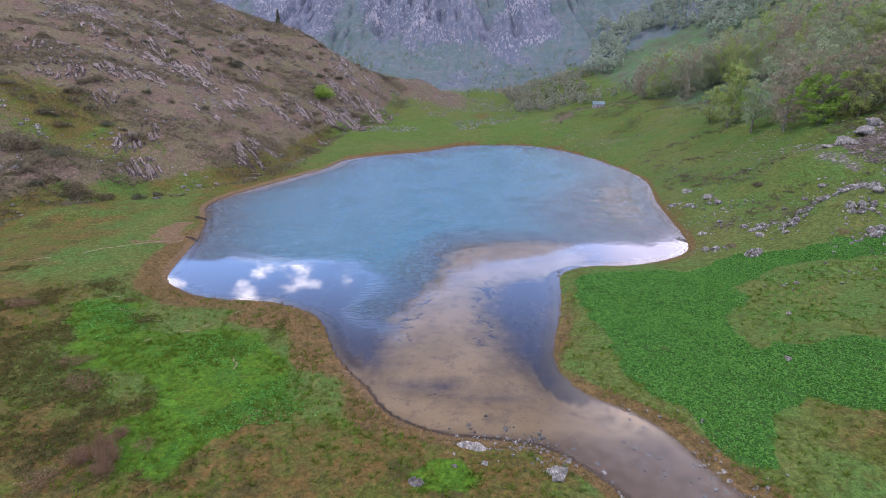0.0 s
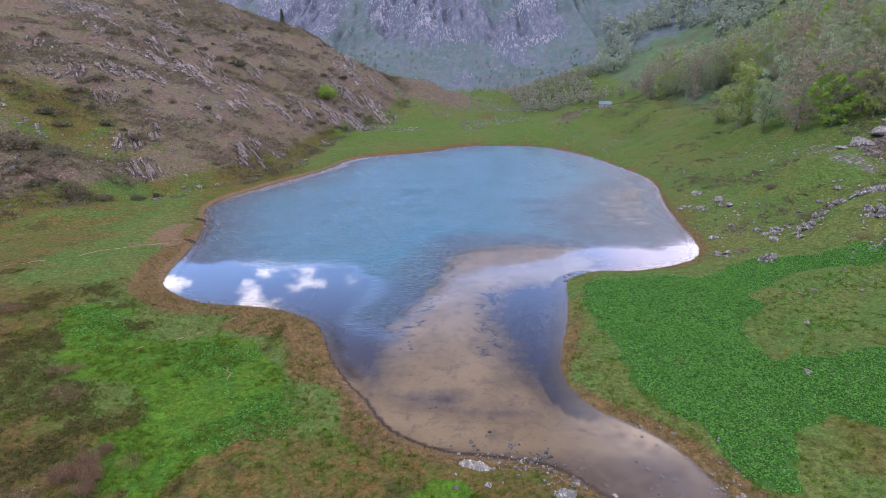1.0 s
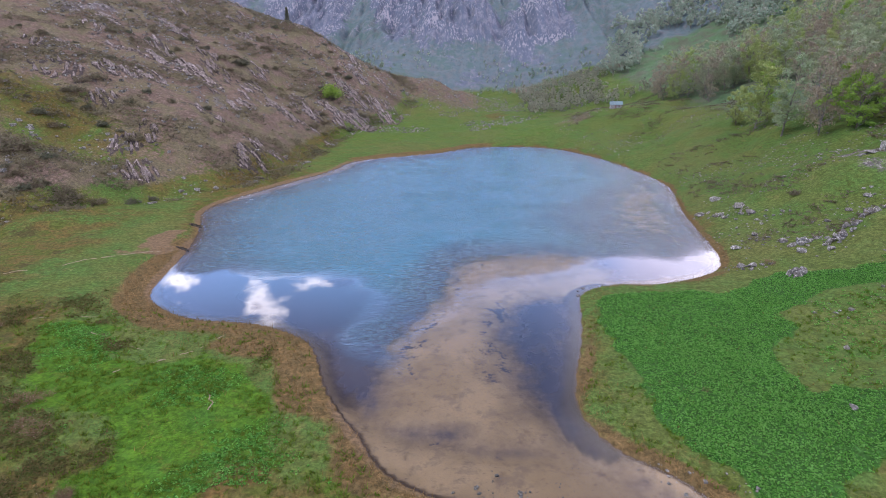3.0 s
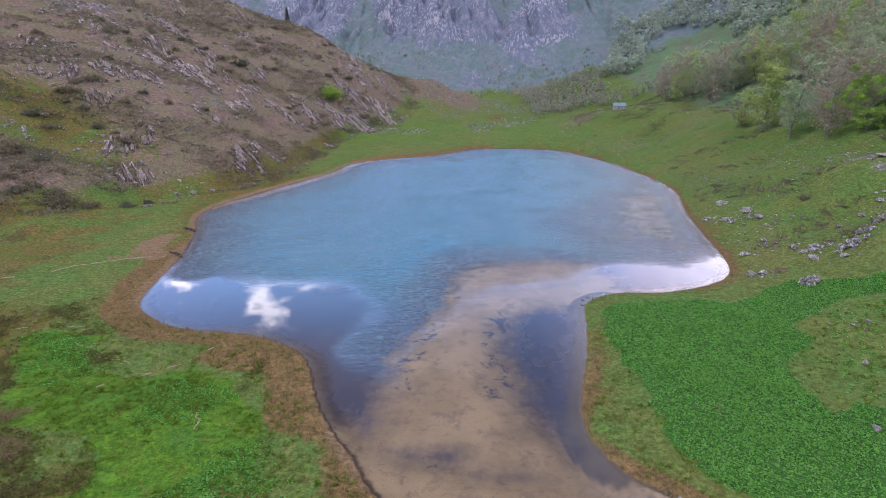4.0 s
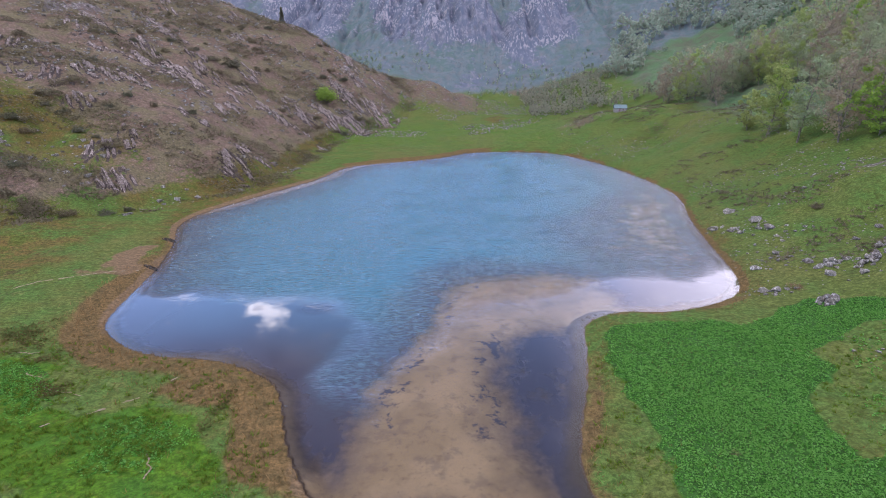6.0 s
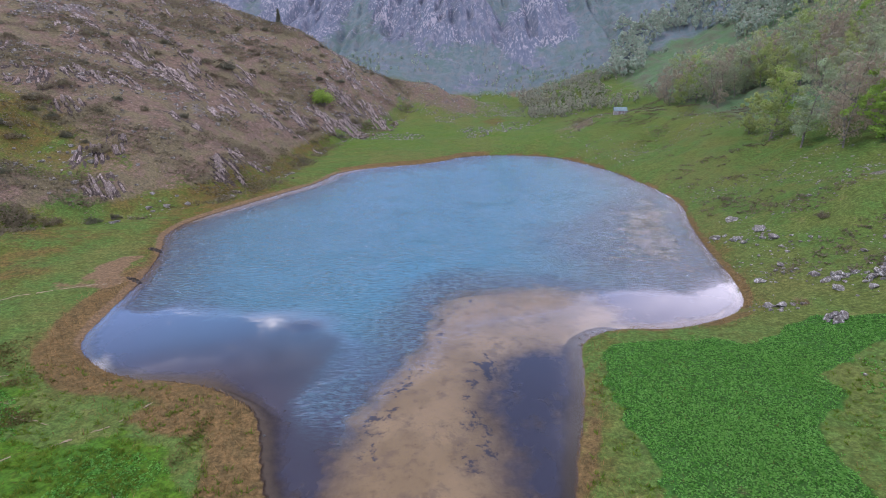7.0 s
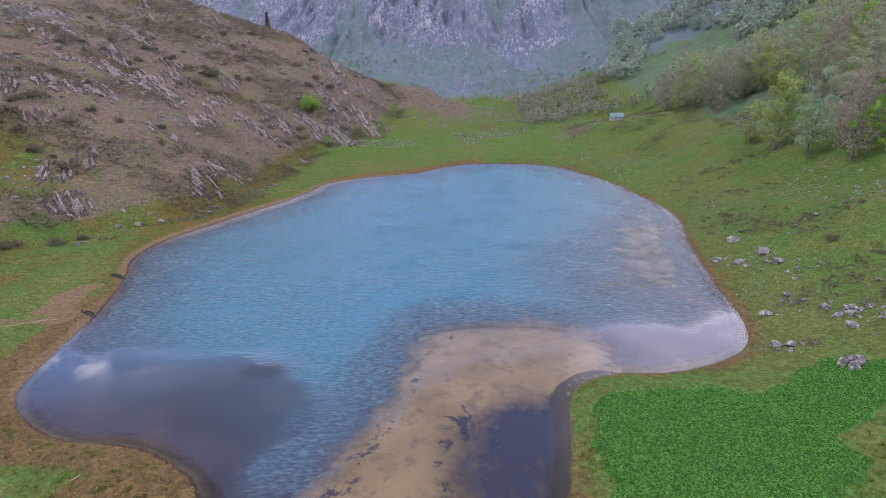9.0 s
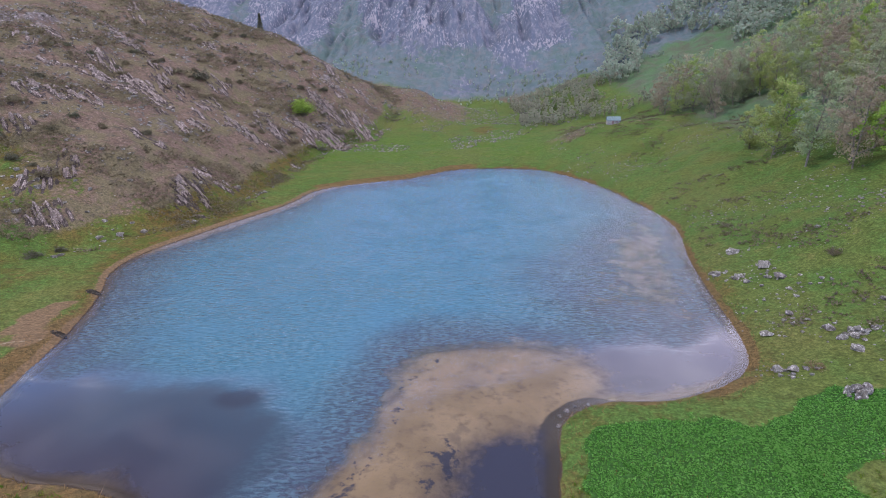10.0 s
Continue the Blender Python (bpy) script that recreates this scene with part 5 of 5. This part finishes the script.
z, cover = land(x, y, True)
ok = (cover["shore"] > 1.5) & (fbm(x, y, 2.2, 2) > 0.06) & (rs.rand(len(x)) < np.clip(cover["dry"] - cover["fresh"], 0.12, 1))
x, y, z = x[ok], y[ok], z[ok]
v, f = blades(rs, x, y, z, rs.uniform(0.12, 0.35, len(x)), 0.03, 0.5)
stuff("tussock_grass", v, f, GRASS, "rough tufts of green and straw-coloured grass", "plants")

x, y = scatter(rs, 16000, -52, 62, 28, 66)
z, cover = land(x, y, True)
ok = (cover["shore"] > 0.8) & (cover["bed"] < 0.5) & (fbm(x, y, 2.6, 3) + 0.35 * rs.rand(len(x)) > 0.08) & (rs.rand(len(x)) < 0.35 + cover["fresh"])
x, y, z = (np.repeat(q[ok], 8) for q in (x, y, z))
x, y = x + rs.normal(0, 0.1, len(x)), y + rs.normal(0, 0.1, len(y))
v, f = blades(rs, x, y, z, rs.uniform(0.16, 0.38, len(x)), 0.05, 0.75)
stuff("meadow_grass", v, f, MEADOW, "short green meadow grass in uneven tufts", "plants")
x, y = scatter(rs, 30000, -130, -18, 92, 318)
z, cover = land(x, y, True)
ok = (outside(x, y, HILL) < 4) & (fbm(x * 0.6 + y * 0.35, y * 0.8 - x * 0.5, 9, 5, 0.6) + 0.1 * rs.rand(len(x)) > 0.13)
x, y, z = x[ok], y[ok], z[ok]
rep = np.repeat(np.stack([x, y, z + 0.12], 1), 9, 0)
v, f = leaf_quads(rs, rep, np.array([1.1, 0.5, 0.16]), 0.28)
stuff("hillside_heath", v, f, LEAF_HEATH, "dark low heath clumps between the stones", "plants")
x, y = scatter(rs, 7500, 46, 105, 66, 262)
z, cover = land(x, y, True)
ok = (cover["shore"] > 3) & (fbm(x * 0.7 + y * 0.3, y * 1.6 - x * 0.5, 11, 4) > 0.2)
x, y, z = x[ok], y[ok], z[ok]
rep = np.repeat(np.stack([x, y, z + 0.06], 1), 12, 0)
v, f = leaf_quads(rs, rep, np.array([0.6, 0.4, 0.08]), 0.22)
stuff("slope_heath", v, f, LEAF_HEATH, "dark low heath patches on the green slope", "plants")
x, y = scatter(rs, 16000, -64, -18, 26, 72)
z, cover = land(x, y, True)
ok = (cover["shore"] > 3) & (cover["fresh"] < 0.45) & (fbm(x, y, 3.5, 3) + 0.5 * ramp(x, -20, -40) + 0.25 * rs.rand(len(x)) - 0.6 * ramp(y, 50, 72) > 0.36)
x, y, z = x[ok], y[ok], z[ok]
rep = np.repeat(np.stack([x, y, z + 0.1], 1), 9, 0)
v, f = leaf_quads(rs, rep, np.array([0.22, 0.22, 0.08]), 0.11)
stuff("rank_grass", v, f, LEAF_RANK, "dark rank tussocks in the rough pasture", "plants")


# ---- trodden trails ----
def trail(points, width, material, label):
    p = np.array(points, float)
    t = np.linspace(0, len(p) - 1, 24 * (len(p) - 1))
    c = np.stack([np.interp(t, range(len(p)), p[:, k]) for k in (0, 1)], 1)
    c += np.stack([fbm(t * 3, t * 0, 5.0, 2), fbm(t * 3 + 50, t * 0, 5.0, 2)], 1) * 0.9
    c += np.stack([fbm(c[:, 0], c[:, 1], 1.1, 2), fbm(c[:, 0] + 40, c[:, 1], 1.1, 2)], 1) * 0.5
    way = np.gradient(c, axis=0)
    side = np.stack([-way[:, 1], way[:, 0]], 1) / np.linalg.norm(way, axis=1)[:, None]
    worn = fbm(c[:, 0], c[:, 1], 1.3, 2)
    w = 0.6 * width * (0.4 + 0.9 * rs.rand(len(c)))[:, None]
    a, b = c + side * w, c - side * w
    va = np.column_stack([a, land(a[:, 0], a[:, 1]) + 0.05])
    vb = np.column_stack([b, land(b[:, 0], b[:, 1]) + 0.05])
    v = np.stack([va, vb], 1).reshape(-1, 3)
    f = [(2 * n, 2 * n + 2, 2 * n + 3, 2 * n + 1) for n in range(len(c) - 1) if worn[n] > -0.13]
    return tagged(new("trail", mesh_from("trail", v, f, material)), label, "path", kind="structure")


def soil_material():
    k = Nodes("trodden_soil")
    g = k.noise(4.0, 5, 0.7)
    return k.done(k.principled(k.mix(k.band(g, 0.35, 0.65), (0.14, 0.112, 0.066), (0.24, 0.20, 0.14)), 0.95, k.bump(g, 0.6, 0.05), 0.1))


SOIL = soil_material()
for points, width in (([(-62, 73), (-56.4, 76.5), (-53.5, 81), (-46, 86.6), (-43.6, 88.3)], 0.28), ([(-31, 51.6), (-28.1, 53.8), (-25.4, 56.5), (-24, 59.5)], 0.17), ([(-37.9, 59.3), (-36, 58)], 0.1), ([(-34.6, 57), (-31, 55.6)], 0.1),
                      ([(-47, 61), (-43, 62.6), (-40, 62.8)], 0.12), ([(-20.9, 49), (-20.6, 47.2), (-20.2, 46)], 0.10), ([(67, 222), (74, 221), (80, 220)], 0.3)):
    trail(points, width, SOIL, "narrow trodden trail of pale soil")

# ---- hut ----
def hut_materials():
    k = Nodes("pale_sheet_roof")
    g = k.noise(1.5, 4, 0.6)
    roof = k.done(k.principled(k.mix(k.band(g, 0.4, 0.65), (0.12, 0.175, 0.18), (0.09, 0.135, 0.145)), 0.8, None, 0.4))
    k = Nodes("dark_hut_wall")
    g = k.noise(3.0, 4, 0.6)
    return roof, k.done(k.principled(k.mix(k.band(g, 0.4, 0.6), (0.17, 0.16, 0.15), (0.30, 0.28, 0.26)), 0.9, None, 0.2))


def block(name, x0, x1, y0, y1, z0, z1, material, parent, label="", shear=None):
    v = [(x, y, z) for x in (x0, x1) for y in (y0, y1) for z in (z0, z1)]
    if shear:
        v = [(x, y, z + shear * (y - y0)) for x, y, z in v]
    f = [(0, 1, 3, 2), (4, 6, 7, 5), (0, 4, 5, 1), (2, 3, 7, 6), (0, 2, 6, 4), (1, 5, 7, 3)]
    return part(name, mesh_from(name, v, f, material), parent, label)


def hut(x, y, turn):
    roof, wall = hut_materials()
    thing = tagged(new("mountain_hut"), "small stone hut with a pale blue-grey sheet roof", "hut")
    long, deep, eaves, rise = 2.7, 1.9, 1.5, 1.3
    block("wall", -long, long, -deep, -deep + 0.3, -0.6, eaves, wall, thing)
    block("wall", -long, long, deep - 0.3, deep, -0.6, eaves, wall, thing)
    for side in (-1, 1):
        a, b = sorted((side * long, side * (long - 0.3)))
        v = [(p, q, r) for p in (a, b) for q, r in ((-deep + 0.3, -0.6), (deep - 0.3, -0.6), (deep - 0.3, eaves), (0, eaves + rise * 0.95), (-deep + 0.3, eaves))]
        f = [(0, 1, 2, 3, 4), (9, 8, 7, 6, 5)] + [(n, n + 5, (n + 1) % 5 + 5, (n + 1) % 5) for n in range(5)]
        part("gable", mesh_from("gable", v, f, wall), thing)
    pitch = rise / deep
    block("roof", -long - 0.3, long + 0.3, -deep - 0.3, 0, eaves - 0.3 * pitch, eaves - 0.3 * pitch + 0.09, roof, thing, "pale blue-grey sheet roof", pitch)
    block("roof", -long - 0.3, long + 0.3, 0, deep + 0.3, eaves + rise, eaves + rise + 0.09, roof, thing, "pale blue-grey sheet roof", -pitch)
    block("door", -0.9, -0.05, -deep - 0.05, -deep + 0.02, -0.4, 1.35, BARK_DARK, thing, "dark plank door")
    block("window", 0.9, 1.6, -deep - 0.04, -deep + 0.02, 0.5, 1.1, BARK_DARK, thing, "small dark window")
    thing.matrix_basis = pose(x, y, height(x, y) + 0.2, 0, 0, turn) @ Matrix.Scale(0.8, 4)
    return thing


hut(62.7, 226.5, -8)
